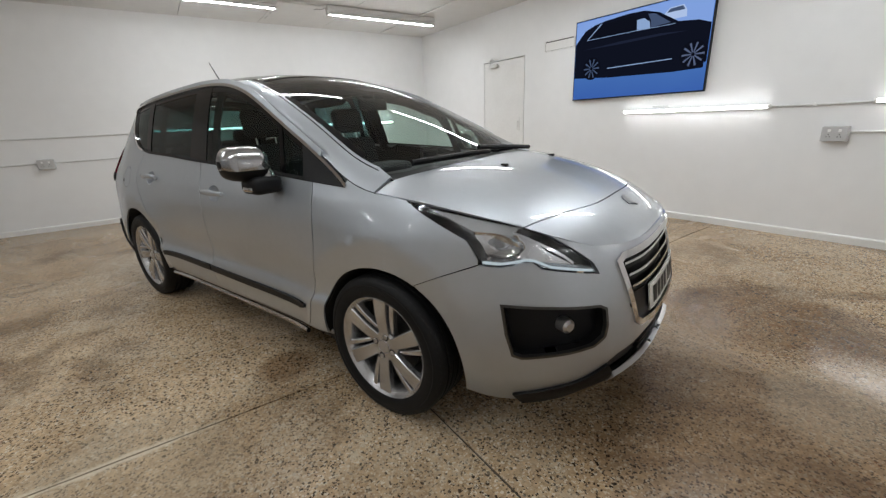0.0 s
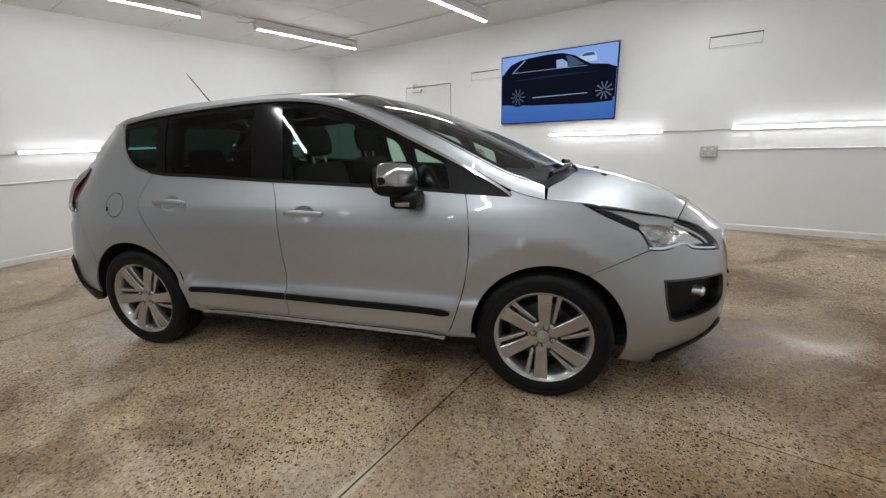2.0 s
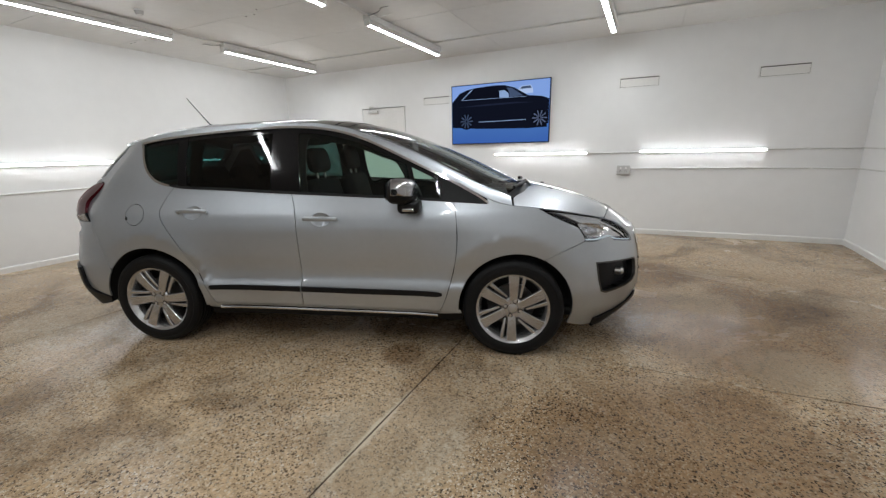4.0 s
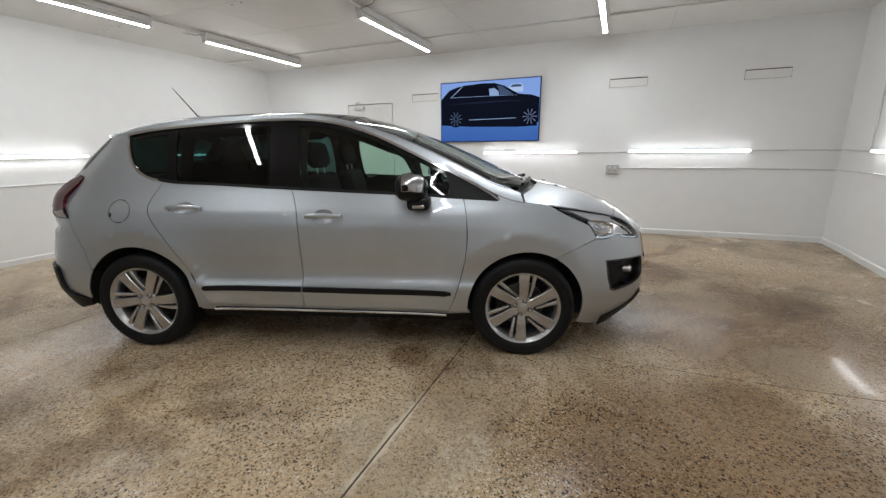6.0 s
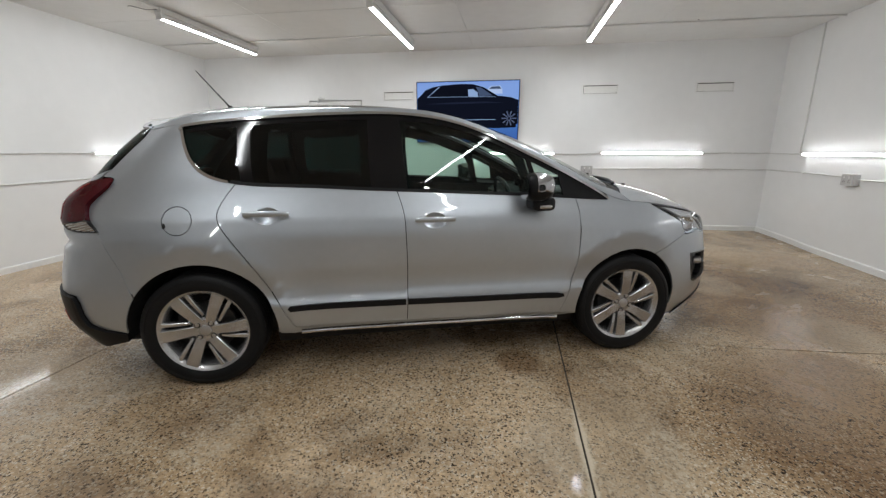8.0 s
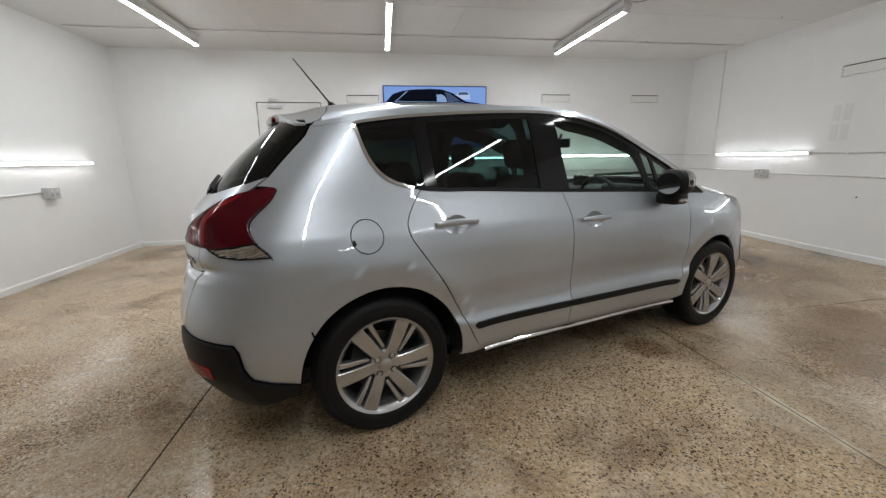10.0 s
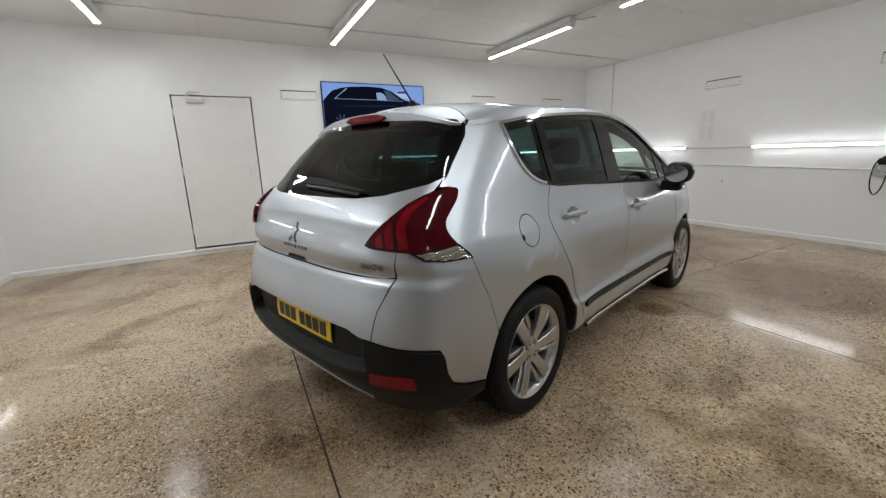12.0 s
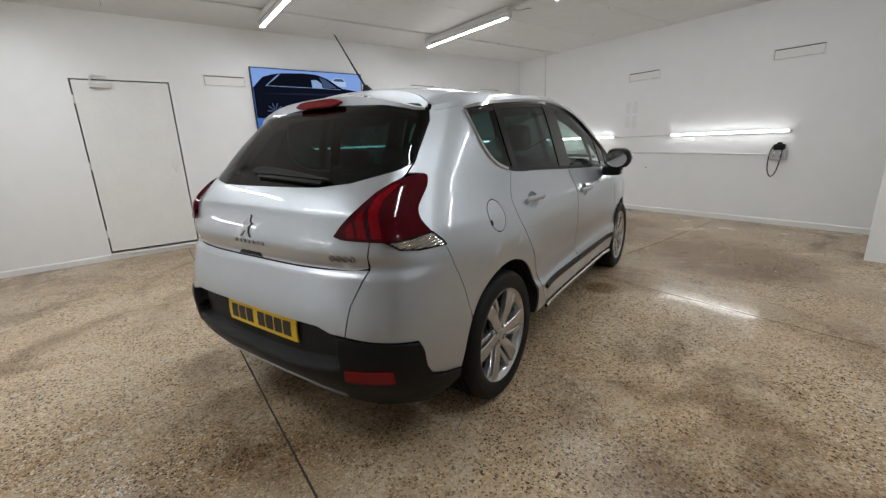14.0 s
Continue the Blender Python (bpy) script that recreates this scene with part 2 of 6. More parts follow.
def box(x0, x1, y0, y1, z0, z1, bevel=0.0, bm=None, segs=2, m=None):
    bm = bm or bmesh.new()
    made = bmesh.ops.create_cube(bm, size=1.0, matrix=Matrix.Translation(((x0 + x1) / 2, (y0 + y1) / 2, (z0 + z1) / 2)) @ Matrix.Diagonal((x1 - x0, y1 - y0, z1 - z0, 1)))
    if bevel:
        es = list({e for v in made["verts"] for e in v.link_edges})
        out = bmesh.ops.bevel(bm, geom=es, offset=bevel, segments=segs, profile=0.5, affect="EDGES")
        vs = out["verts"]
    else:
        vs = made["verts"]
    if m is not None:
        bmesh.ops.transform(bm, matrix=m, verts=list({v for v in vs}))
    return bm


def rod(a, b, r, bm=None, n=10, r2=None):
    """A round bar from a to b."""
    bm = bm or bmesh.new()
    a, b = Vector(a), Vector(b)
    rot = (b - a).to_track_quat("Z", "Y").to_matrix().to_4x4()
    bmesh.ops.create_cone(bm, cap_ends=True, segments=n, radius1=r, radius2=r if r2 is None else r2, depth=(b - a).length, matrix=Matrix.Translation((a + b) / 2) @ rot)
    return bm


def tube(points, r, bm=None, n=8, closed=False):
    """A round bar swept along points."""
    bm = bm or bmesh.new()
    pts = [Vector(p) for p in points]
    rings = []
    up = Vector((0, 0, 1))
    for i, p in enumerate(pts):
        d = (pts[(i + 1) % len(pts)] - pts[i - 1]) if closed else (pts[min(i + 1, len(pts) - 1)] - pts[max(i - 1, 0)])
        d.normalize()
        a = d.cross(up)
        if a.length < 0.1:
            a = d.cross(Vector((1, 0, 0)))
        a.normalize()
        b = d.cross(a).normalized()
        rings.append([bm.verts.new(p + a * r * math.cos(2 * math.pi * k / n) + b * r * math.sin(2 * math.pi * k / n)) for k in range(n)])
    for i in range(len(rings) - (0 if closed else 1)):
        r0, r1 = rings[i], rings[(i + 1) % len(rings)]
        for k in range(n):
            bm.faces.new((r0[k], r0[(k + 1) % n], r1[(k + 1) % n], r1[k]))
    if not closed:
        bm.faces.new(rings[0][::-1])
        bm.faces.new(rings[-1])
    return bm


def spline3(pts, n=4):
    """A smooth line through points in space."""
    out = []
    for i in range(len(pts) - 1):
        p = [Vector(pts[max(0, min(len(pts) - 1, i + k - 1))]) for k in range(4)]
        for j in range(n):
            t = j / n
            out.append(0.5 * (2 * p[1] + (p[2] - p[0]) * t + (2 * p[0] - 5 * p[1] + 4 * p[2] - p[3]) * t * t + (3 * p[1] - p[0] - 3 * p[2] + p[3]) * t ** 3))
    return out + [Vector(pts[-1])]


def thing(name, m, label, category, group="", kind=""):
    ob = new(name)
    ob.empty_display_size = 0.1
    ob.matrix_world = m
    return tagged(ob, label, category, group, kind)


# ---- the room ----
XL, XR, YB, YT, ZC = -4.80, 4.52, -8.60, 3.93, 2.92


def ease(t):
    t = min(max(t, 0.0), 1.0)
    return t * t * (3 - 2 * t)


def floor_z(x, y):
    """The slab is level under the car and runs up a little to the far walls, bent to fit the camera's view."""
    far = 0.102 * ease((y - 0.9) / 3.0) * min(1.0, max(0.0, (x + 4.6) / 7.0))
    side = 0.062 * ease((x - 2.2) / 2.3)
    return max(far, side) + 0.3 * min(far, side)


def slab(x0, x1, y0, y1):
    bm = bmesh.new()
    nx, ny = max(2, int((x1 - x0) / 0.22)), max(2, int((y1 - y0) / 0.22))
    grid = [[bm.verts.new((x, y, floor_z(x, y))) for y in np.linspace(y0, y1, ny + 1)] for x in np.linspace(x0, x1, nx + 1)]
    for i in range(nx):
        for j in range(ny):
            bm.faces.new((grid[i][j], grid[i + 1][j], grid[i + 1][j + 1], grid[i][j + 1]))
    edge = [e for e in bm.edges if e.is_boundary]
    out = bmesh.ops.extrude_edge_only(bm, edges=edge)
    for v in out["geom"]:
        if isinstance(v, bmesh.types.BMVert):
            v.co.z -= 0.05
    return bm


floor = tagged(new("floor"), "tan sealed concrete floor with exposed aggregate and saw joints", "floor", kind="structure")
G = 0.005
for x0, x1, y0, y1 in ((XL - 0.1, -2.03 - G, YB - 0.1, YT + 0.1), (-2.03 + G, 1.07 - G, YB - 0.1, YT + 0.1), (1.07 + G, XR + 0.1, YB - 0.1, -0.172 - G), (1.07 + G, XR + 0.1, -0.172 + G, YT + 0.1)):
    part("slab", slab(x0, x1, y0, y1), M_FLOOR, floor, smooth=True)
bm = bmesh.new()
gx, gy = np.linspace(XL - 0.1, XR + 0.1, 31), np.linspace(YB - 0.1, YT + 0.1, 31)
grid = [[bm.verts.new((x, y, floor_z(x, y) - 0.007)) for y in gy] for x in gx]
for i in range(30):
    for j in range(30):
        bm.faces.new((grid[i][j], grid[i + 1][j], grid[i + 1][j + 1], grid[i][j + 1]))
part("joint_filler", bm, M_SUB, floor, "dark filler in the saw joints")

# walls are 0.2 thick; the far wall is pierced by the door
DX0, DX1, DZ0, DZ1 = -2.84, -1.90, 0.135, 2.175
bm = bmesh.new()
box(XL - 0.2, DX0 - 0.016, YT, YT + 0.2, -0.3, ZC + 0.3, bm=bm)
box(DX1 + 0.016, XR + 0.2, YT, YT + 0.2, -0.3, ZC + 0.3, bm=bm)
box(DX0 - 0.016, DX1 + 0.016, YT, YT + 0.2, DZ1 + 0.014, ZC + 0.3, bm=bm)
box(DX0 - 0.016, DX1 + 0.016, YT, YT + 0.2, -0.3, DZ0 - 0.035, bm=bm)
tagged(mesh_object("wall_north", bm, M_WALL), "white painted panel wall with a screen and a flush door", "wall", kind="structure")
tagged(mesh_object("wall_east", box(XR, XR + 0.2, YB - 0.2, YT, -0.3, ZC + 0.3), M_WALL), "white painted wall with strip lights and conduit", "wall", kind="structure")
tagged(mesh_object("wall_west", box(XL - 0.2, XL, YB - 0.2, YT, -0.3, ZC + 0.3), M_WALL), "white painted wall with strip lights and conduit", "wall", kind="structure")
# unseen wall; distance and grey chosen for the light on the car's side
M_SOUTH = material("unseen_wall_grey", (0.40, 0.41, 0.42), 0.6, vary=0.05, scale=0.8)
tagged(mesh_object("wall_south", box(XL, XR, YB - 0.2, YB, -0.3, ZC + 0.3), M_SOUTH), "unseen plain wall, its grey set to dim the car's reflections", "wall", kind="structure")
tagged(mesh_object("wall_pier", box(3.27, XR, YB, -1.90, -0.1, ZC + 0.05, 0.006), M_WALL), "white painted wall pier", "wall", kind="structure")
# unseen near-black sheet that paints the shade in the door's gap
tagged(mesh_object("door_gap_shade", box(DX0 - 0.3, DX1 + 0.3, YT + 0.21, YT + 0.25, -0.2, 2.6), M_SHADOWGAP), "unseen near-black sheet for the shade in the door's gap", "wall", kind="structure")

# ceiling boards with dark open joints running along the room
bm = bmesh.new()
edges_y = [YB - 0.2, -7.0, -5.9, -4.8, -3.7, -2.6, -1.5, -0.33, 0.78, 1.83, 2.94, YT + 0.2]
for a, b in zip(edges_y, edges_y[1:]):
    for c, d in ((XL - 0.2, -2.4), (-2.4, 0.02), (0.02, 2.45), (2.45, XR + 0.2)):
        box(c + 0.002, d - 0.002, a + 0.004, b - 0.004, ZC, ZC + 0.06, bm=bm)
ceiling = tagged(mesh_object("ceiling", bm, M_CEIL), "white ceiling boards with dark open joints", "ceiling", kind="structure")
# near-black sheet paints the shade above the open joints
part("joint_shade_sheet", box(XL - 0.2, XR + 0.2, YB - 0.2, YT + 0.2, ZC + 0.062, ZC + 0.12), M_SHADOWGAP, ceiling, "near-black sheet for the shade in the ceiling joints")

# low skirting along the walls
def skirting(name, p, q, inward):
    bm = bmesh.new()
    p, q, n = Vector(p), Vector(q), Vector(inward)
    steps = 24
    prof = ((0.0, -0.08), (0.016, -0.08), (0.016, 0.062), (0.010, 0.072), (0.0, 0.074))
    rings = []
    for i in range(steps + 1):
        c = p.lerp(q, i / steps)
        z = floor_z(c.x, c.y)
        rings.append([bm.verts.new((c.x + n.x * d, c.y + n.y * d, z + h)) for d, h in prof])
    for a, b in zip(rings, rings[1:]):
        for k in range(len(prof) - 1):
            bm.faces.new((a[k], b[k], b[k + 1], a[k + 1]))
    bmesh.ops.recalc_face_normals(bm, faces=bm.faces)
    tagged(mesh_object(name, bm, M_TRIM), "low white painted skirting", "skirting", kind="structure")


skirting("baseboard", (XL, YT, 0), (DX0 - 0.03, YT, 0), (0, -1, 0))
skirting("baseboard", (DX1 + 0.03, YT, 0), (XR, YT, 0), (0, -1, 0))
skirting("baseboard", (XR, YT, 0), (XR, -1.90, 0), (-1, 0, 0))
skirting("baseboard", (XL, YB, 0), (XL, YT, 0), (1, 0, 0))

# door with its dark gap, closer, handle and hinges
door = tagged(new("door_1"), "white flush door, shut, with closer and lever plate", "door", kind="structure")
part("leaf", box(DX0, DX1, YT - 0.002, YT + 0.042, DZ0, DZ1, 0.002), M_TRIM, door)
part("threshold", box(DX0 - 0.012, DX1 + 0.012, YT - 0.02, YT + 0.1, DZ0 - 0.06, DZ0 - 0.028, 0.003), M_TRIM, door)
bm = box(DX0 + 0.16, DX0 + 0.36, YT - 0.052, YT - 0.004, DZ1 - 0.085, DZ1 - 0.035, 0.006)
box(DX0 + 0.17, DX0 + 0.19, YT - 0.03, YT - 0.012, DZ1 - 0.04, DZ1 + 0.05, 0.003, bm=bm)
rod((DX0 + 0.18, YT - 0.02, DZ1 + 0.04), (DX0 + 0.34, YT - 0.12, DZ1 + 0.03), 0.007, bm=bm)
rod((DX0 + 0.34, YT - 0.12, DZ1 + 0.03), (DX0 + 0.20, YT - 0.01, DZ1 + 0.06), 0.007, bm=bm)
part("door_closer", bm, M_CONDUIT, door, "white painted door closer with a folding arm", True)
bm = box(DX1 - 0.11, DX1 - 0.075, YT - 0.010, YT, 1.08, 1.30, 0.003)
rod((DX1 - 0.092, YT - 0.005, 1.22), (DX1 - 0.092, YT - 0.045, 1.22), 0.009, bm=bm)
rod((DX1 - 0.092, YT - 0.042, 1.24), (DX1 - 0.092, YT - 0.042, 1.10), 0.008, bm=bm)
part("handle", bm, M_TRIM, door, "white lever on a long plate", True)
for z in (0.36, 1.20, 1.96):
    part("hinge", rod((DX0 - 0.006, YT - 0.006, z - 0.05), (DX0 - 0.006, YT - 0.006, z + 0.05), 0.008), M_TRIM, door)


def vent(name, m, w=0.52, h=0.145):
    """A covered grille: a flat frame with a drop panel and a dark slot at its top. It lies in the x-z plane, out along -y."""
    ob = thing(name, m, "white painted wall vent with a dark top slot", "vent", "wall vents")
    bm = box(-w / 2, w / 2, -0.012, 0.0, h / 2 - 0.012, h / 2, 0.002)
    box(-w / 2, w / 2, -0.012, 0.0, -h / 2, -h / 2 + 0.012, 0.002, bm=bm)
    box(-w / 2, -w / 2 + 0.012, -0.0119, 0.0, -h / 2 + 0.012, h / 2 - 0.012, bm=bm)
    box(w / 2 - 0.012, w / 2, -0.0119, 0.0, -h / 2 + 0.012, h / 2 - 0.012, bm=bm)
    part("frame", bm, M_TRIM, ob)
    # near-black backing paints the shade behind the cover
    part("slot", box(-w / 2 + 0.0125, w / 2 - 0.0125, -0.003, -0.001, -h / 2 + 0.0125, h / 2 - 0.0125), M_SHADOWGAP, ob, "near-black sheet for the slot's shade")
    part("cover", box(-w / 2 + 0.017, w / 2 - 0.015, -0.008, -0.0035, -h / 2 + 0.0155, h / 2 - 0.024, 0.001), M_TRIM, ob)
    return ob


v0 = vent("wall_vent", pose(-1.23, YT, 2.238))
for x in (1.995, 3.63):
    copy_thing(v0, pose(x, YT, 2.272))
for y in (1.19, -0.78):
    copy_thing(v0, pose(XR, y, 2.25, 0, 0, -90))
tagged(mesh_object("blank_cover_plate", box(1.30, 1.69, YT - 0.004, YT, 2.15, 2.42, 0.001), M_WALL), "thin white painted cover plate on the wall", "cover plate")


grille = thing("air_grille", pose(XR, 1.36, 1.66, 0, 0, -90), "painted-over air grille of four slotted panels on the wall", "air grille")
M_GRILLE = material("thin_grey_wall_paint", (0.765, 0.77, 0.77), 0.5, vary=0.03)
for gx in (-0.062, 0.062):
    for gz in (-0.115, 0.115):
        bm = box(gx - 0.042, gx + 0.042, -0.003, 0.0, gz - 0.095, gz + 0.095, 0.001)
        for k in range(9):
            z = gz - 0.076 + 0.019 * k
            box(gx - 0.034, gx + 0.034, -0.0055, -0.0025, z - 0.004, z + 0.004, bm=bm)
        part("slotted_panel", bm, M_GRILLE, grille)
tagged(mesh_object("wall_mark", rod((XR - 0.003, 1.03, 0.79), (XR + 0.01, 1.03, 0.79), 0.010, n=10), M_SHADOWGAP), "small dark mark on the wall", "hole")


def wall_light(name, m, n=1.5):
    """A bare tube light along x, on a slim white spine, out along -y."""
    ob = thing(name, m, "lit white strip light on a slim spine", "strip light", "strip lights on the walls")
    part("spine", box(-n / 2 - 0.01, n / 2 + 0.01, -0.034, 0.0, -0.021, 0.021, 0.004), M_TRIM, ob)
    part("tube", rod((-n / 2 + 0.01, -0.042, 0), (n / 2 - 0.01, -0.042, 0), 0.014, n=12), M_TUBE_WALL, ob, "glowing tube", True)
    for s_ in (-1, 1):
        part("end_cap", rod((s_ * (n / 2 - 0.012), -0.042, 0), (s_ * (n / 2 + 0.008), -0.042, 0), 0.0155, n=12), M_TRIM, ob, "", True)
    return ob


w0 = wall_light("strip_light", pose(0.615, YT, 1.30))
copy_thing(w0, pose(2.83, YT, 1.312))
for y in (2.385, -0.09):
    copy_thing(w0, pose(XR, y, 1.303, 0, 0, -90))
LW_LIGHTS = (2.35, -0.22)
for y in LW_LIGHTS:
    copy_thing(w0, pose(XL, y, 1.30, 0, 0, 90))


def ceiling_light(name, m, n=1.78):
    """A batten hung close under the ceiling along y: steel spine, brackets and one bare tube."""
    ob = thing(name, m, "lit batten light with a bare tube under the ceiling", "batten light", "ceiling lights")
    part("spine", box(-0.050, 0.050, -n / 2 - 0.02, n / 2 + 0.02, -0.072, -0.006, 0.006), M_CONDUIT, ob)
    for y in (-0.62 * n / 2, 0.62 * n / 2):
        part("bracket", box(-0.012, 0.012, y - 0.03, y + 0.03, -0.008, 0.004), M_CONDUIT, ob)
    lit, back = rod((0, -n / 2, -0.094), (0, n / 2, -0.094), 0.037, n=24), rod((0, -n / 2, -0.094), (0, n / 2, -0.094), 0.0362, n=24)
    bmesh.ops.delete(lit, geom=[f for f in lit.faces if f.calc_center_median().z > -0.094 - 0.025], context="FACES")
    part("tube", lit, M_TUBE, ob, "glowing tube", True)
    part("tube_back", back, M_CONDUIT, ob, "", True)
    for s_ in (-1, 1):
        part("lamp_holder", box(-0.036, 0.036, s_ * (n / 2 + 0.01) - 0.012, s_ * (n / 2 + 0.01) + 0.012, -0.134, -0.06, 0.003), M_TRIM, ob)
    return ob


c0 = ceiling_light("batten_light", pose(-3.33, 2.32, ZC))
for x in (-3.33, -0.83, 1.67):
    for y in (2.32, -0.20, -2.75):
        if (x, y) not in ((-3.33, 2.32), (-3.33, -2.75)):
            copy_thing(c0, pose(x, y, ZC))
# two unseen lights assumed behind the camera, added to brighten the car's side
for x in (-0.83, 1.67):
    copy_thing(c0, pose(x, -7.40, ZC))


def conduit(name, points, r=0.009, saddles=()):
    ob = thing(name, Matrix(), "thin white painted cable conduit clipped to the wall", "conduit", "conduits")
    part("pipe", tube(points, r), M_CONDUIT, ob, "", True)
    for p in saddles:
        part("saddle", box(p[0] - 0.014, p[0] + 0.014, p[1] - 0.014, p[1] + 0.014, p[2] - 0.014, p[2] + 0.014, 0.004), M_TRIM, ob)
    return ob


yc, xr_, xl_ = YT - 0.010, XR - 0.010, XL + 0.010
conduit("conduit", [(1.375, yc, 1.30), (1.7, yc, 1.297), (2.07, yc, 1.306)], saddles=[(1.7, yc, 1.297)])
conduit("conduit", [(3.59, yc, 1.315), (4.0, yc, 1.318), (4.44, yc, 1.315), (4.50, yc - 0.01, 1.315), (xr_, yc - 0.07, 1.312), (xr_, 3.15, 1.305)], saddles=[(4.0, yc, 1.318)])
conduit("conduit", [(xr_, 1.62, 1.303), (xr_, 1.2, 1.30), (xr_, 0.67, 1.303)], saddles=[(xr_, 1.2, 1.30)])
conduit("conduit", [(1.975, yc, 1.065), (2.6, yc, 1.072), (3.4, yc, 1.078), (4.44, yc, 1.07), (4.50, yc - 0.01, 1.07), (xr_, yc - 0.07, 1.07), (xr_, 3.0, 1.065), (xr_, 2.36, 1.05)], saddles=[(4.05, yc, 1.074), (xr_, 3.1, 1.066)])
conduit("conduit", [(xr_, 2.2, 1.03), (xr_, 1.0, 1.03), (xr_, -0.67, 1.0)], saddles=[(xr_, 0.9, 1.03), (xr_, 0.1, 1.015)])
conduit("conduit", [(xr_, 3.235, ZC - 0.01), (xr_, 3.235, 2.2), (xr_, 3.235, 1.32)])
conduit("conduit", [(xl_, 1.59, 1.30), (xl_, 1.1, 1.303), (xl_, 0.54, 1.30)])
conduit("conduit", [(xl_, -0.98, 1.285), (xl_, -2.2, 1.265), (xl_, -4.6, 1.25)])
conduit("conduit", [(xl_, 2.25, 0.985), (xl_, 0.5, 0.965), (xl_, -2.0, 0.94), (xl_, -4.6, 0.91)])
conduit("conduit", [(XL + 0.1, 2.93, ZC - 0.012), (0, 2.93, ZC - 0.012), (XR, 2.93, ZC - 0.012)], 0.011)
for x in (-3.33, -0.83, 1.67):
    conduit("conduit", [(x + 0.02, 1.40, ZC - 0.03), (x + 0.02, 0.72, ZC - 0.03)], 0.014)


def socket(name, m):
    """A double power socket box, out along -y."""
    ob = thing(name, m, "grey surface-mounted double power socket", "socket", "wall sockets")
    part("back_box", box(-0.088, 0.088, -0.062, 0.0, -0.064, 0.064, 0.008), M_STEELGREY, ob, "", True)
    part("face_plate", box(-0.086, 0.086, -0.073, -0.063, -0.062, 0.062, 0.004), M_STEELGREY, ob)
    for x in (-0.036, 0.036):
        part("switch", box(x - 0.010, x + 0.010, -0.078, -0.072, 0.016, 0.040, 0.002), M_TRIM, ob)
        for dx, dz in ((0, -0.005), (-0.011, -0.024), (0.011, -0.024)):
            # small near-black pieces paint the shade of the pin holes
            part("pin_hole_shade", box(x + dx - 0.003, x + dx + 0.003, -0.0745, -0.072, dz - 0.005, dz + 0.005), M_SHADOWGAP, ob)
    return ob


k0 = socket("power_socket", pose(1.885, YT, 1.050))
for m in (pose(XR, 2.27, 1.025, 0, 0, -90), pose(XR, -0.75, 0.995, 0, 0, -90), pose(XL, 2.32, 0.97, 0, 0, 90), pose(XL, -2.26, 0.925, 0, 0, 90)):
    copy_thing(k0, m)
charger = thing("plug_charger", pose(XR - 0.015, -0.755, 1.060, 0, 0, -90), "black plug-in charger with a looped lead on the socket", "charger")
bm = box(-0.060, 0.060, -0.070, 0.0, 0.0, 0.075, 0.014)
box(-0.030, 0.026, -0.060, -0.012, 0.06, 0.098, 0.012, bm=bm)
part("body", bm, M_BLACKPL, charger, "", True)
loop = [(-0.058, -0.06, 0.05), (-0.078, -0.085, -0.02), (-0.088, -0.088, -0.15), (-0.080, -0.080, -0.27), (-0.042, -0.07, -0.345), (0.004, -0.07, -0.29), (0.034, -0.085, -0.16), (0.046, -0.088, -0.03), (0.040, -0.06, 0.03)]
part("lead", tube(spline3(loop), 0.007), M_BLACKPL, charger, "", True)

for x, y, k in ((-0.83, 1.42, 1), (-3.33, 1.42, -1), (-0.83, -1.12, -1), (1.67, 1.42, 1)):
    wire = thing("loose_wire", pose(x, y, ZC), "short loose white and black wire by the batten light", "wire", "loose wires")
    part("black_core", tube(spline3([(0.02, 0, -0.03), (0.10 * k, -0.05, -0.045), (0.19 * k, -0.03, -0.02), (0.26 * k, -0.09, -0.010), (0.33 * k, -0.06, 0.0)]), 0.003, n=6), M_BLACKPL, wire, "", True)
    part("white_core", tube(spline3([(0.02, 0.01, -0.03), (0.06 * k, 0.08, -0.050), (0.16 * k, 0.10, -0.03), (0.24 * k, 0.16, 0.0)]), 0.0035, n=6), M_TRIM, wire, "", True)
smoke = thing("smoke_detector", pose(-2.89, 0.12, ZC), "small round white smoke detector", "smoke detector")
part("base", rod((0, 0, -0.012), (0, 0, 0), 0.055, n=24), M_TRIM, smoke, "", True)
part("head", rod((0, 0, -0.05), (0, 0, -0.012), 0.034, n=24, r2=0.046), M_STEELGREY, smoke, "", True)

tagged(mesh_object("cable_clip", box(0.21, 0.39, YT - 0.018, YT, 1.342, 1.356, 0.003), M_STEELGREY), "slim grey cable clip above the strip light", "clip")

# screws and old fixing holes in the ceiling
rnd = random.Random(4)
for i in range(34):
    x, y = rnd.uniform(XL + 0.3, XR - 0.3), rnd.choice(edges_y[6:11]) + rnd.choice((-0.05, 0.05))
    tagged(mesh_object("fixing_screw", rod((x, y, ZC - 0.004), (x, y, ZC + 0.002), 0.009, n=8), M_SHADOWGAP), "small dark fixing screw in the ceiling", "screw", "ceiling screws")

# ---- the wall screen, showing a dark car on blue ----
TVX0, TVX1, TVZ0, TVZ1, TVY = -0.912, 0.772, 1.478, 2.441, 3.87
tv = thing("television", pose((TVX0 + TVX1) / 2, TVY, (TVZ0 + TVZ1) / 2), "large flat television showing a dark car on blue", "television")
TW, TH = (TVX1 - TVX0) / 2, (TVZ1 - TVZ0) / 2
part("case", box(-TW, TW, 0.0, 0.035, -TH, TH, 0.004), M_BLACKPL, tv)
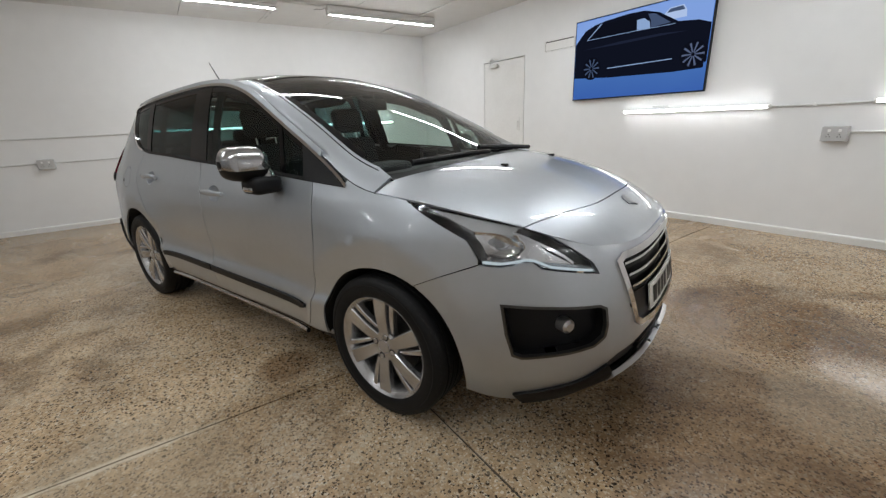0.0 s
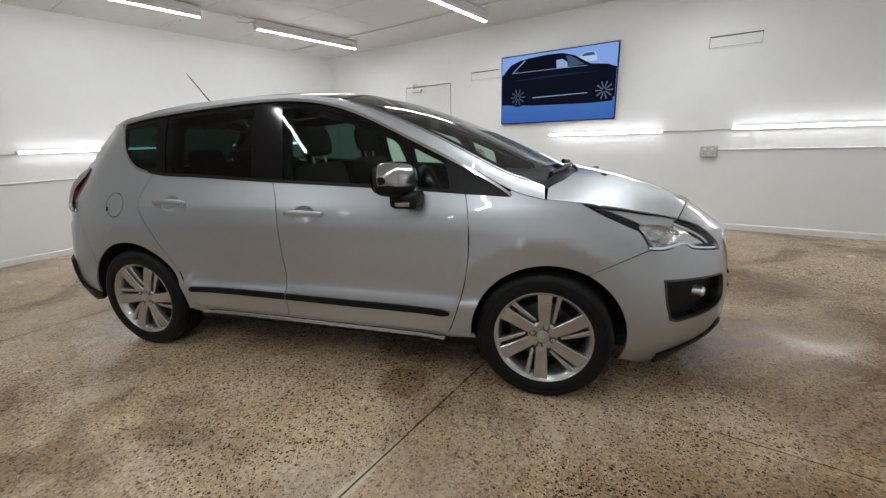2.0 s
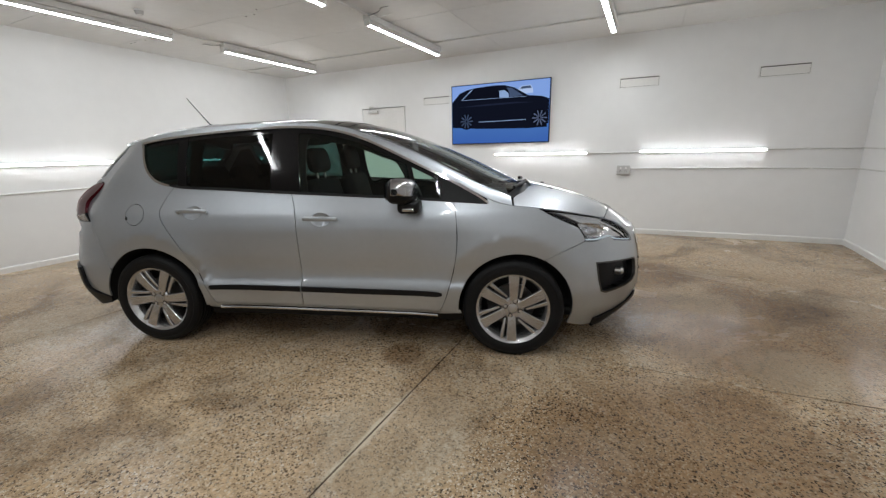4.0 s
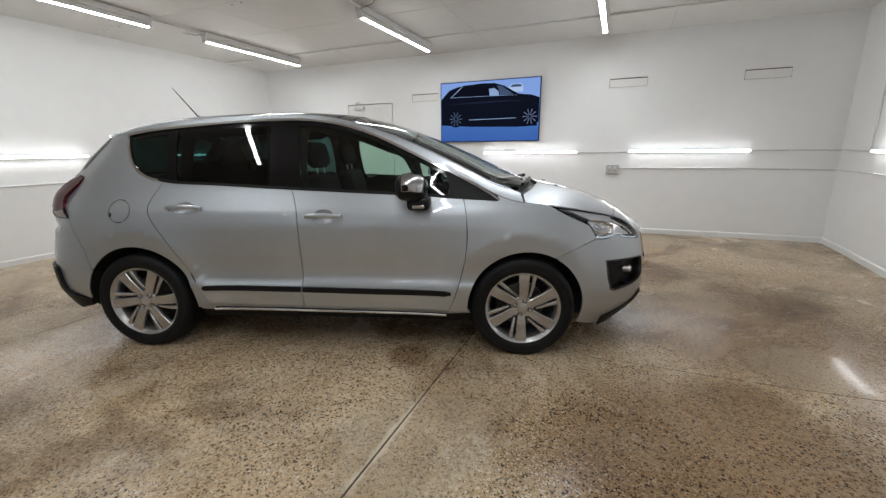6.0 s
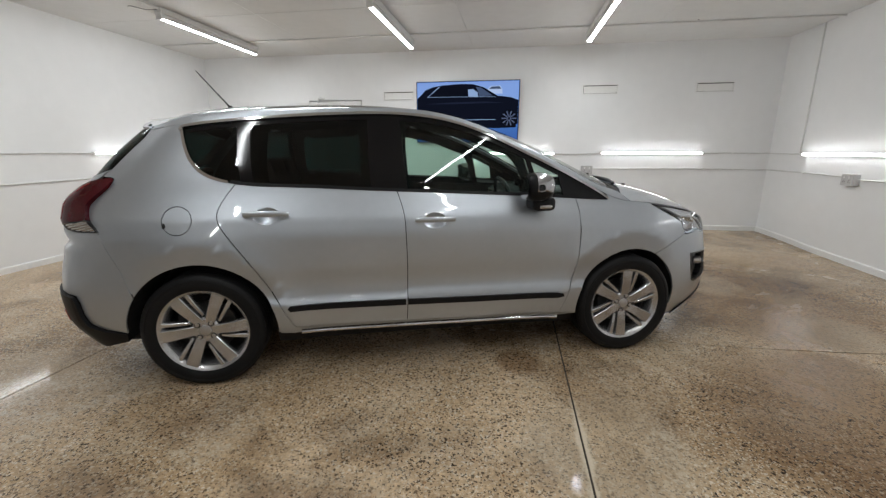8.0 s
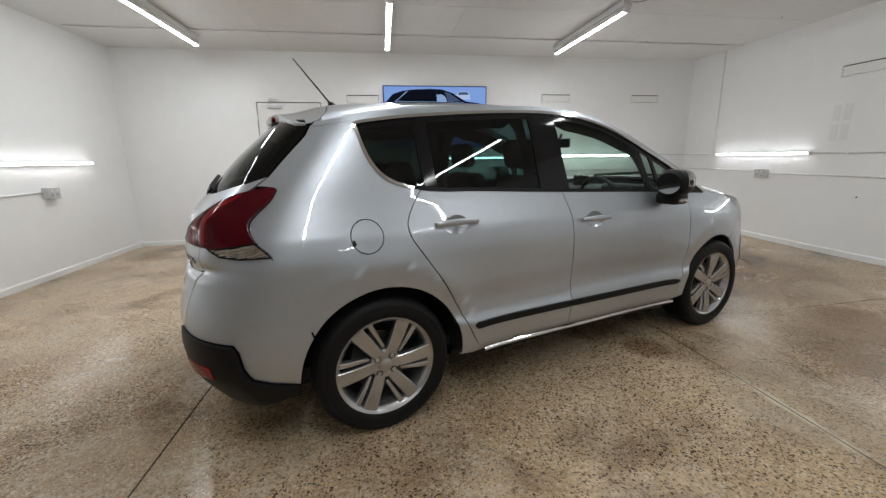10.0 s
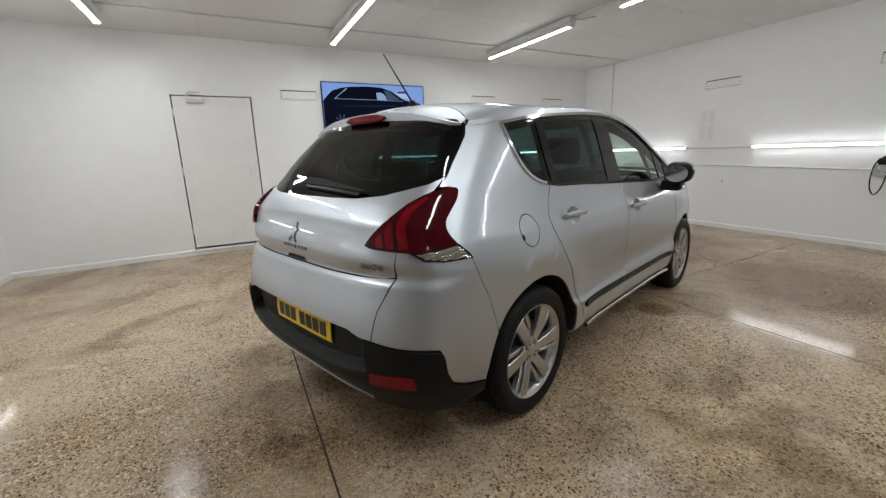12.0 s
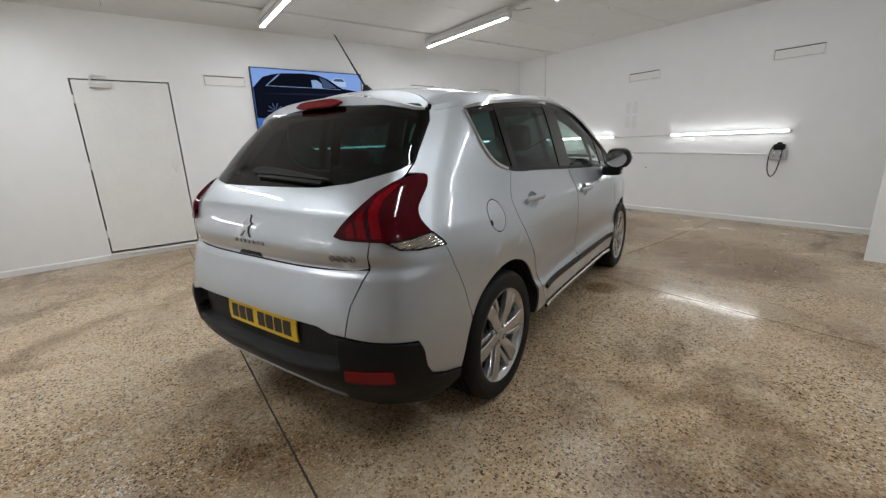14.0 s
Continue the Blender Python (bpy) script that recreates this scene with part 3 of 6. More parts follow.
part("bracket", box(-0.3, 0.3, 0.034, 0.06, -0.2, 0.2), M_BLACKPL, tv)


def screen_backdrop():
    m = bpy.data.materials.new("screen_blue")
    m.use_nodes = True
    nt = m.node_tree
    nt.nodes.remove(nt.nodes["Principled BSDF"])
    e, g, r = nt.nodes.new("ShaderNodeEmission"), nt.nodes.new("ShaderNodeTexCoord"), nt.nodes.new("ShaderNodeValToRGB")
    sp, n, ad = nt.nodes.new("ShaderNodeSeparateXYZ"), nt.nodes.new("ShaderNodeTexNoise"), nt.nodes.new("ShaderNodeMath")
    n.inputs["Scale"].default_value = 2.0
    ad.operation = "MULTIPLY_ADD"
    ad.inputs[1].default_value = 0.25
    nt.links.new(g.outputs["Generated"], sp.inputs[0])
    nt.links.new(g.outputs["Generated"], n.inputs["Vector"])
    nt.links.new(n.outputs["Fac"], ad.inputs[0])
    nt.links.new(sp.outputs["Z"], ad.inputs[2])
    nt.links.new(ad.outputs[0], r.inputs[0])
    el = r.color_ramp.elements
    el.new(0.5)
    for k, (p, c) in zip(el, ((0.1, (0.055, 0.15, 0.52, 1)), (0.42, (0.075, 0.20, 0.58, 1)), (1.0, (0.14, 0.30, 0.80, 1)))):
        k.position, k.color = p, c
    nt.links.new(r.outputs[0], e.inputs[0])
    e.inputs[1].default_value = 0.7
    nt.links.new(e.outputs[0], nt.nodes["Material Output"].inputs[0])
    return m


def flat(points, y):
    bm = bmesh.new()
    bm.faces.new([bm.verts.new((x, y, z)) for x, z in points])
    return bm


M_SC_BLUE = screen_backdrop()
M_SC_DARK = glowing("screen_black_car", (0.0045, 0.006, 0.013), 1.0)
M_SC_MID = glowing("screen_grey", (0.05, 0.075, 0.14), 1.0)
M_SC_PALE = glowing("screen_pale", (0.26, 0.38, 0.62), 0.9)
M_SC_WALL = glowing("screen_far_wall", (0.22, 0.36, 0.74), 0.9)
M_SC_WHITE = glowing("screen_white", (0.42, 0.54, 0.80), 0.9)
M_SC_SHEEN = glowing("screen_sheen", (0.011, 0.015, 0.032), 1.0)
M_SC_RIM = glowing("screen_rim", (0.085, 0.11, 0.19), 1.0)
M_SC_TYRE = glowing("screen_tyre", (0.004, 0.005, 0.010), 1.0)
part("picture", box(-TW + 0.012, TW - 0.012, -0.002, 0.001, -TH + 0.014, TH - 0.012), M_SC_BLUE, tv, "blue glowing picture")
picture = [
    ("pictured_room_wall", M_SC_WALL, [(-0.825, 0.10), (-0.825, 0.462), (0.825, 0.464), (0.825, 0.13)]),
    ("pictured_shadow", M_SC_DARK, [(-0.825, -0.20), (-0.3, -0.235), (0.5, -0.255), (0.80, -0.245), (0.80, -0.1), (-0.825, -0.1)]),
    ("pictured_far_car", M_SC_WHITE, [(0.27, 0.275), (0.265, 0.325), (0.33, 0.345), (0.38, 0.392), (0.53, 0.397), (0.565, 0.34), (0.57, 0.275)]),
    ("pictured_far_window", M_SC_MID, [(0.355, 0.348), (0.39, 0.383), (0.52, 0.387), (0.545, 0.348)]),
    ("pictured_body", M_SC_DARK, [(-0.825, -0.134), (-0.825, 0.21), (-0.686, 0.350), (-0.55, 0.395), (-0.406, 0.417), (-0.1, 0.434), (0.10, 0.425), (0.27, 0.375), (0.49, 0.245), (0.70, 0.22), (0.825, 0.175), (0.825, -0.19), (0.66, -0.235), (-0.28, -0.235), (-0.52, -0.20)]),
    ("pictured_waist", M_SC_SHEEN, [(-0.72, 0.13), (-0.2, 0.155), (0.3, 0.16), (0.60, 0.135), (0.30, 0.135), (-0.2, 0.125)]),
    ("pictured_window", M_SC_TYRE, [(-0.60, 0.245), (-0.44, 0.385), (-0.1, 0.40), (0.0, 0.395), (0.012, 0.24)]),
    ("pictured_window", M_SC_PALE, [(0.022, 0.24), (0.012, 0.345), (0.10, 0.35), (0.17, 0.30), (0.18, 0.235)]),
    ("pictured_window", M_SC_MID, [(0.19, 0.235), (0.18, 0.31), (0.14, 0.385), (0.22, 0.375), (0.41, 0.25)]),
    ("pictured_window_trim", M_SC_PALE, [(-0.66, 0.235), (-0.47, 0.392), (-0.44, 0.396), (-0.635, 0.245)]),
    ("pictured_window_trim", M_SC_PALE, [(-0.66, 0.235), (0.0, 0.232), (0.46, 0.226), (0.46, 0.231), (0.0, 0.238), (-0.65, 0.241)]),
    ("pictured_trim", M_SC_PALE, [(-0.33, -0.120), (0.47, -0.115), (0.47, -0.124), (-0.33, -0.131)]),
]
for i, (nm, mt, pts) in enumerate(picture):
    part(nm, flat(pts, -0.0030 - 0.0004 * i), mt, tv)
for cx, rw in ((-0.56, 0.135), (0.685, 0.138)):
    ring = [(cx + rw * math.cos(a), -0.105 + rw * math.sin(a)) for a in np.linspace(0, 2 * math.pi, 25)[:-1]]
    part("pictured_tyre", flat(ring, -0.0085), M_SC_TYRE, tv)
    bm = bmesh.new()
    for k in range(10):
        a = 2 * math.pi * k / 10
        p = [(cx + r_ * math.cos(a + d), -0.105 + r_ * math.sin(a + d)) for r_, d in ((0.02, -0.25), (rw * 0.84, -0.09), (rw * 0.84, 0.09), (0.02, 0.25))]
        bm.faces.new([bm.verts.new((x, -0.0090, z)) for x, z in p])
    part("pictured_rim", bm, M_SC_MID if cx < 0 else M_SC_RIM, tv)
# ---- the car's surfaces (car axes: x forward, y to its left, z up) ----
CAR = pose(-0.040, 0.041, 0.0, 0, 0, 19.17)
WB = 1.3065
WHEEL_Z = 0.335


def curve1(xs, ys):
    """A smooth function through the knots (monotone cubic)."""
    xs, ys = np.array(xs, float), np.array(ys, float)
    d = np.diff(ys) / np.diff(xs)
    m = np.zeros_like(ys)
    m[0], m[-1] = d[0], d[-1]
    for i in range(1, len(xs) - 1):
        m[i] = 0 if d[i - 1] * d[i] <= 0 else 2 * d[i - 1] * d[i] / (d[i - 1] + d[i])

    def f(x):
        if x <= xs[0]:
            return float(ys[0] + m[0] * (x - xs[0]))
        if x >= xs[-1]:
            return float(ys[-1] + m[-1] * (x - xs[-1]))
        i = int(np.searchsorted(xs, x)) - 1
        h = xs[i + 1] - xs[i]
        t = (x - xs[i]) / h
        return float((1 + 2 * t) * (1 - t) ** 2 * ys[i] + t * (1 - t) ** 2 * h * m[i] + t * t * (3 - 2 * t) * ys[i + 1] + t * t * (t - 1) * h * m[i + 1])
    return f


half_width = curve1([0.15, 0.24, 0.30, 0.38, 0.475, 0.518, 0.57, 0.70, 0.85, 0.95, 1.02, 1.10, 1.20, 1.30, 1.40, 1.45, 1.55, 1.62], [0.80, 0.835, 0.862, 0.877, 0.8855, 0.866, 0.8635, 0.875, 0.874, 0.860, 0.834, 0.805, 0.7765, 0.7465, 0.7140, 0.6965, 0.650, 0.610])
end_width = curve1([0.15, 0.24, 0.32, 0.45, 0.58, 0.70], [0.81, 0.842, 0.866, 0.882, 0.880, 0.875])
nose_x = curve1([0.18, 0.26, 0.34, 0.45, 0.60, 0.75, 0.85, 0.95, 1.1], [2.14, 2.22, 2.268, 2.282, 2.268, 2.235, 2.20, 2.13, 2.05])
tail_x = curve1([0.22, 0.32, 0.42, 0.55, 0.64, 0.78, 0.92, 1.02, 1.10, 1.20, 1.45, 1.56], [1.98, 2.065, 2.125, 2.145, 2.136, 2.10, 2.063, 2.01, 1.95, 1.87, 1.635, 1.54])
# the tail stands out from the lamps to the rear screen
tail_push = curve1([0.86, 0.90, 0.95, 1.0, 1.06, 1.12, 1.20, 1.30, 1.45, 1.50, 1.56], [0.0, 0.03, 0.045, 0.06, 0.08, 0.075, 0.06, 0.065, 0.045, 0.03, 0.02])
NF, MF, NR, MR = 5.0, 3.0, 12.0, 3.7


def flare(r):
    """The swelling of the side round a wheel arch, with a soft crest."""
    d = r - 0.495
    return 0.024 * math.exp(-math.sqrt(d * d + 0.0004) / (0.085 if d > 0 else 0.13))


def swelling(q):
    """The arches fade out before the corners."""
    t = min(max((q - 0.62) / 0.36, 0.0), 1.0)
    return t * t * (3 - 2 * t)


def easing(x):
    """The arches run out softly into the bumpers."""
    t = min(max((abs(x) - 1.45) / 0.40, 0.0), 1.0) if x > 0 else min(max((-x - 1.38) / 0.30, 0.0), 1.0)
    return 1 - (0.8 if x > 0 else 0.97) * t * t * (3 - 2 * t)


def side_y(x, z):
    """Half-width of the body skin at x, z."""
    if x >= 0:
        p = min(x / nose_x(z), 1.0)
        q = max(1 - p ** NF, 0.0) ** (1 / MF)
    else:
        p = min(-x / tail_x(z), 1.0)
        q = max(1 - p ** NR, 0.0) ** (1 / MR)
    y = q * half_width(z)
    for c in (WB, -WB):
        r = math.hypot(x - c, z - WHEEL_Z)
        if z > 0.2:
            y += flare(r) * swelling(q) * easing(x)
    y -= 0.005 * math.exp(-((z - 0.62) / 0.12) ** 2) * max(0.0, 1 - (x / 0.95) ** 4) if abs(x) < 0.95 else 0
    return y


def width_at(x, z):
    """Half-width of the skin, with the doors' lower ledge fading out before the bumpers."""
    w = half_width(z)
    if z < 0.70:
        t = min(max((abs(x) - 1.42) / 0.25, 0.0), 1.0)
        w += (end_width(z) - w) * t * t * (3 - 2 * t)
    return w


# one running coordinate round the car: 0 at the nose's middle, s_of_x(x) on the side, up to S_END at the tail's middle
def outline_table():
    pts = []
    for i in range(401):
        a = math.pi * i / 400
        c, s_ = math.cos(a), math.sin(a)
        n, m, lx = (NF, MF, 2.22) if c >= 0 else (NR, MR, 2.10)
        p = math.copysign(abs(c) ** (2 / n), c)
        q = abs(s_) ** (2 / m)
        pts.append((p, q, p * lx, q * 0.88))
    s_, out = 0.0, []
    for i, p in enumerate(pts):
        if i:
            s_ += math.hypot(p[2] - pts[i - 1][2], p[3] - pts[i - 1][3])
        out.append((s_, p[0], p[1], p[2], p[3]))
    return np.array(out)


OUT = outline_table()
S_END = float(OUT[-1, 0])


def S(x, z):
    """The running coordinate and height of a point of the right side, given by x."""
    p = x / nose_x(z) if x >= 0 else x / tail_x(z)
    return (float(np.interp(-p, -OUT[:, 1], OUT[:, 0])), z)


def SF(y, z):
    """The same for a point of the nose, given by y (right side negative)."""
    k = OUT[:, 1] > 0.3
    a = float(np.interp(abs(y) / half_width(z), OUT[k, 2], OUT[k, 0]))
    return (a if y <= 0 else -a, z)


def SB(y, z):
    """The same for a point of the tail, given by y."""
    k = OUT[:, 1] < -0.3
    a = float(np.interp(abs(y) / half_width(z), OUT[k, 2][::-1], OUT[k, 0][::-1]))
    return (a if y <= 0 else 2 * S_END - a, z)


def raw_skin(s, z):
    flip = 1
    if s < 0:
        s, flip = -s, -1
    if s > S_END:
        s, flip = 2 * S_END - s, -1
    p = float(np.interp(s, OUT[:, 0], OUT[:, 1]))
    q = float(np.interp(s, OUT[:, 0], OUT[:, 2]))
    x = p * (nose_x(z) if p >= 0 else tail_x(z))
    y = q * width_at(x, z)
    for c in (WB, -WB):
        r = math.hypot(x - c, z - WHEEL_Z)
        y += flare(r) * swelling(q) * easing(x)
    if abs(x) < 0.95:
        y -= 0.005 * math.exp(-((z - 0.62) / 0.12) ** 2) * (1 - (x / 0.95) ** 4)
    if z > 0.86 and p < 0:
        t = min(max((0.885 - (S_END - s)) / 0.16, 0.0), 1.0)
        x -= tail_push(z) * t * t * (3 - 2 * t)
    return Vector((x, -flip * y, z))


def SE(d, z):
    """A point of the tail by its distance along the skin from the tail's middle (right side positive)."""
    return (S_END - d, z)


def ends(pts):
    return [SE(d, z) for d, z in pts]


def skin(s, z, off=0.0):
    """The body side: the point at s, z, set off along the normal."""
    a = raw_skin(s, z)
    if off:
        e = 0.004
        n = (raw_skin(s + e, z) - raw_skin(s - e, z)).cross(raw_skin(s, z + e) - raw_skin(s, z - e)).normalized()
        if n.length < 0.5:
            n = Vector((0, -1, 0))
        a = a - n * off if n.dot(Vector((a.x * 0.3, a.y, 0))) < 0 else a + n * off
    return a


# roof and screens: rail height along x, middle height along x
rail_z = curve1([-1.75, -1.46, -1.0, -0.5, 0.0, 0.35, 0.65, 0.95, 1.10, 1.20, 1.30, 1.5], [1.40, 1.466, 1.535, 1.56, 1.53, 1.445, 1.32, 1.165, 1.083, 1.043, 1.021, 0.985])
mid_z = curve1([-1.80, -1.5, -1.25, -0.8, -0.4, 0.0, 0.29, 0.55, 0.90, 1.25, 1.55], [1.52, 1.572, 1.608, 1.634, 1.643, 1.622, 1.570, 1.490, 1.350, 1.190, 1.05])


def rail_y(x):
    return side_y(x, rail_z(x))


def top(x, y, off=0.0):
    """The roof and windscreen surface."""
    w = rail_y(max(-1.46, min(x, 1.2)))
    f = max(0.0, 1 - (abs(y) / w) ** 2.4)
    return Vector((x, y, rail_z(x) + (mid_z(x) - rail_z(x)) * f + off))


wing_z = curve1([0.9, 1.2, 1.455, 1.7, 1.86, 2.0, 2.12, 2.2], [1.05, 1.03, 1.006, 0.965, 0.928, 0.880, 0.835, 0.82])
bonnet_z = curve1([1.2, 1.45, 1.7, 1.9, 2.05, 2.15, 2.20], [1.145, 1.115, 1.065, 1.005, 0.935, 0.87, 0.82])


def bonnet(x, y, off=0.0):
    """The bonnet surface between the tops of the wings."""
    zt = wing_z(x)
    w = max(side_y(x, zt), 0.05)
    f = max(0.0, 1 - (abs(y) / w) ** 2.6)
    return Vector((x, y, zt + (bonnet_z(x) - zt) * f + off))


def spoil(x, y, off=0.0):
    """The tailgate spoiler: the roof runs out into a flatter blade."""
    t = min(max((-1.40 - x) / 0.20, 0.0), 1.0)
    t = t * t * (3 - 2 * t)
    z = top(x, y).z * (1 - t) + t * (1.553 + 0.10 * (x + 1.5) - 0.074 * (abs(y) / 0.55) ** 2.5)
    return Vector((x, y, z + off))
# ---- end of surfaces ----
# ---- car materials ----


def car_paint():
    """Silver metallic: fine flakes under a clear coat."""
    m = material("silver_metallic_paint", (0.470, 0.504, 0.545), 0.40, 0.80, 1.0, vary=0.02, scale=3.0)
    nt = m.node_tree
    b = nt.nodes["Principled BSDF"]
    b.inputs["Coat IOR"].default_value = 1.55
    b.inputs["Coat Roughness"].default_value = 0.012
    co, v, mr = nt.nodes.new("ShaderNodeTexCoord"), nt.nodes.new("ShaderNodeTexVoronoi"), nt.nodes.new("ShaderNodeMapRange")
    v.inputs["Scale"].default_value = 900
    nt.links.new(co.outputs["Object"], v.inputs["Vector"])
    nt.links.new(v.outputs["Distance"], mr.inputs["Value"])
    mr.inputs["To Min"].default_value, mr.inputs["To Max"].default_value = 0.36, 0.47
    nt.links.new(mr.outputs[0], b.inputs["Roughness"])
    return m


M_PAINT = car_paint()
M_CHROME = material("chrome", (0.72, 0.72, 0.73), 0.09, 1.0, vary=0.03)
M_SATIN = material("satin_silver_trim", (0.55, 0.55, 0.56), 0.28, 0.9, vary=0.04)
M_ALLOY = material("silver_alloy", (0.50, 0.50, 0.51), 0.27, 0.85, 0.5, vary=0.05, scale=8)
M_TYRE = material("tyre_rubber", (0.0085, 0.0085, 0.009), 0.55, vary=0.15, scale=12, bump=0.3, bump_scale=160, spec=0.20)
M_GLOSSBLK = material("gloss_black_trim", (0.006, 0.006, 0.007), 0.08, vary=0.1, spec=0.3)
M_DARK = material("dark_underbody", (0.010, 0.010, 0.010), 0.8, vary=0.2)
M_GLASS = glass("clear_car_glass", (0.62, 0.78, 0.71))
M_TINT = glass("privacy_glass", (0.055, 0.108, 0.104))
M_SCREEN = glass("windscreen_glass", (0.74, 0.80, 0.78))
M_ROOFGLASS = glass("dark_roof_glass", (0.02, 0.022, 0.024))
M_LENS = glass("clear_lamp_lens", (0.90, 0.91, 0.92))
M_SEAT = material("charcoal_seat_cloth", (0.010, 0.010, 0.0115), 0.9, vary=0.2, scale=30, bump=0.4, bump_scale=400, spec=0.15)
M_DASH = material("dark_soft_dashboard", (0.013, 0.013, 0.0145), 0.6, vary=0.15, scale=15, bump=0.3, bump_scale=300)
# steel darkened so that the gaps between the spokes read black
M_BRAKE = material("brake_disc_steel", (0.10, 0.098, 0.095), 0.35, 0.9, vary=0.1)

# ---- panel building ----
from mathutils import geometry


def spline(pts, n=5, closed=False):
    """A smooth line through the points."""
    out = []
    c = len(pts)
    for i in range(c if closed else c - 1):
        if closed:
            p = [pts[(i + k - 1) % c] for k in range(4)]
        else:
            p = [pts[max(0, min(c - 1, i + k - 1))] for k in range(4)]
        for j in range(n):
            t = j / n
            out.append(tuple(0.5 * (2 * p[1][a] + (p[2][a] - p[0][a]) * t + (2 * p[0][a] - 5 * p[1][a] + 4 * p[2][a] - p[3][a]) * t * t + (3 * p[1][a] - p[0][a] - 3 * p[2][a] + p[3][a]) * t ** 3) for a in range(len(pts[0]))))
    if not closed:
        out.append(tuple(pts[-1]))
    return out


def dense(poly, step):
    out = []
    for a, b in zip(poly, poly[1:] + poly[:1]):
        n = max(1, int(math.hypot(b[0] - a[0], b[1] - a[1]) / step))
        out += [(a[0] + (b[0] - a[0]) * k / n, a[1] + (b[1] - a[1]) * k / n) for k in range(n)]
    return out


def inside(p, poly):
    r = False
    for (x1, y1), (x2, y2) in zip(poly, poly[1:] + poly[:1]):
        if (y1 > p[1]) != (y2 > p[1]) and p[0] < (x2 - x1) * (p[1] - y1) / (y2 - y1) + x1:
            r = not r
    return r


def shrink(poly, d):
    """The polygon drawn in by d."""
    area = sum(a[0] * b[1] - b[0] * a[1] for a, b in zip(poly, poly[1:] + poly[:1]))
    sg = 1 if area > 0 else -1
    out = []
    n = len(poly)
    for i in range(n):
        a, b, c = poly[i - 1], poly[i], poly[(i + 1) % n]
        e1, e2 = (b[0] - a[0], b[1] - a[1]), (c[0] - b[0], c[1] - b[1])
        l1, l2 = math.hypot(*e1) or 1e-9, math.hypot(*e2) or 1e-9
        n1, n2 = (-e1[1] / l1 * sg, e1[0] / l1 * sg), (-e2[1] / l2 * sg, e2[0] / l2 * sg)
        m = (n1[0] + n2[0], n1[1] + n2[1])
        k = max(0.35, (m[0] ** 2 + m[1] ** 2) / 2)
        out.append((b[0] + m[0] * d / k, b[1] + m[1] * d / k))
    return out


def panel(name, mat, parent, outer, holes=(), fn=None, cell=0.04, off=0.0, lip=0.010, gap=0.0, mirror=False, label="", vary=None, bend=None):
    """A shaped sheet: the outline drawn on the surface fn(u, v, off), with a folded edge of depth lip. mirror makes the twin on the car's left."""
    fn = fn or skin
    if gap:
        outer = shrink(outer, gap)
    loops = [dense(list(outer), cell * 0.7)] + [dense(list(h), cell * 0.7) for h in holes]
    us, vs = [p[0] for p in loops[0]], [p[1] for p in loops[0]]
    pts, edges = [], []
    for lp in loops:
        o = len(pts)
        pts += lp
        edges += [(o + i, o + (i + 1) % len(lp)) for i in range(len(lp))]
    flatpts = np.array(pts)
    for u in np.arange(min(us) + cell / 2, max(us), cell):
        for v in np.arange(min(vs) + cell / 2, max(vs), cell):
            if inside((u, v), loops[0]) and not any(inside((u, v), h) for h in loops[1:]) and np.min(np.abs(flatpts - (u, v)).sum(1)) > cell * 0.45:
                pts.append((u, v))
    cv, ce, cf, _, _, _ = geometry.delaunay_2d_cdt([Vector(p) for p in pts], edges, [], 0, 1e-6)
    tris = []
    for f in cf:
        c = (sum(cv[i].x for i in f) / 3, sum(cv[i].y for i in f) / 3)
        if inside(c, loops[0]) and not any(inside(c, h) for h in loops[1:]):
            tris.append(list(f))
    e = 0.003
    co, no = [], []
    for p in cv:
        u, v = p.x, p.y
        o = off if vary is None else off + vary(u, v)
        c = fn(u, v, o)
        if vary is None:
            n = (fn(u + e, v, 0) - fn(u - e, v, 0)).cross(fn(u, v + e, 0) - fn(u, v - e, 0))
        else:
            n = (fn(u + e, v, off + vary(u + e, v)) - fn(u - e, v, off + vary(u - e, v))).cross(fn(u, v + e, off + vary(u, v + e)) - fn(u, v - e, off + vary(u, v - e)))
        n = n.normalized() if n.length > 1e-12 else Vector((0, 0, 1))
        ref = c - Vector((max(-1.1, min(1.1, c.x)), 0, min(c.z, 0.9) - (0.5 if c.z > 0.8 else 0)))
        if n.dot(ref) < 0:
            n = -n
        co.append(c)
        no.append(bend(u, v, n).normalized() if bend else n)
    faces = []
    for f in tris:
        a, b, c = (co[i] for i in f)
        if (b - a).cross(c - a).dot(no[f[0]]) < 0:
            f = f[::-1]
        faces.append(f)
    if lip:
        seen = {}
        for f in faces:
            for a, b in zip(f, f[1:] + f[:1]):
                seen[(a, b)] = 1
        rim = [(a, b) for a, b in seen if (b, a) not in seen]
        dup = {}
        for a in {k for r in rim for k in r}:
            dup[a] = (len(co), len(co) + 1)
            co += [co[a].copy(), co[a] - no[a] * lip]
            no += [Vector((0, 0, 0))] * 2
        faces += [[dup[b][0], dup[a][0], dup[a][1], dup[b][1]] for a, b in rim]
    obs = []
    for flip in (False, True) if mirror else (False,):
        me = bpy.data.meshes.new(name)
        s_ = -1 if flip else 1
        me.from_pydata([(c.x, c.y * s_, c.z) for c in co], [], [f[::-1] for f in faces] if flip else faces)
        me.materials.append(mat)
        me.polygons.foreach_set("use_smooth", [True] * len(me.polygons))
        me.normals_split_custom_set_from_vertices([(n.x, n.y * s_, n.z) for n in no])
        ob = new(name, me)
        ob.parent = parent
        if label:
            tagged(ob, label)
        obs.append(ob)
    return obs if mirror else obs[0]


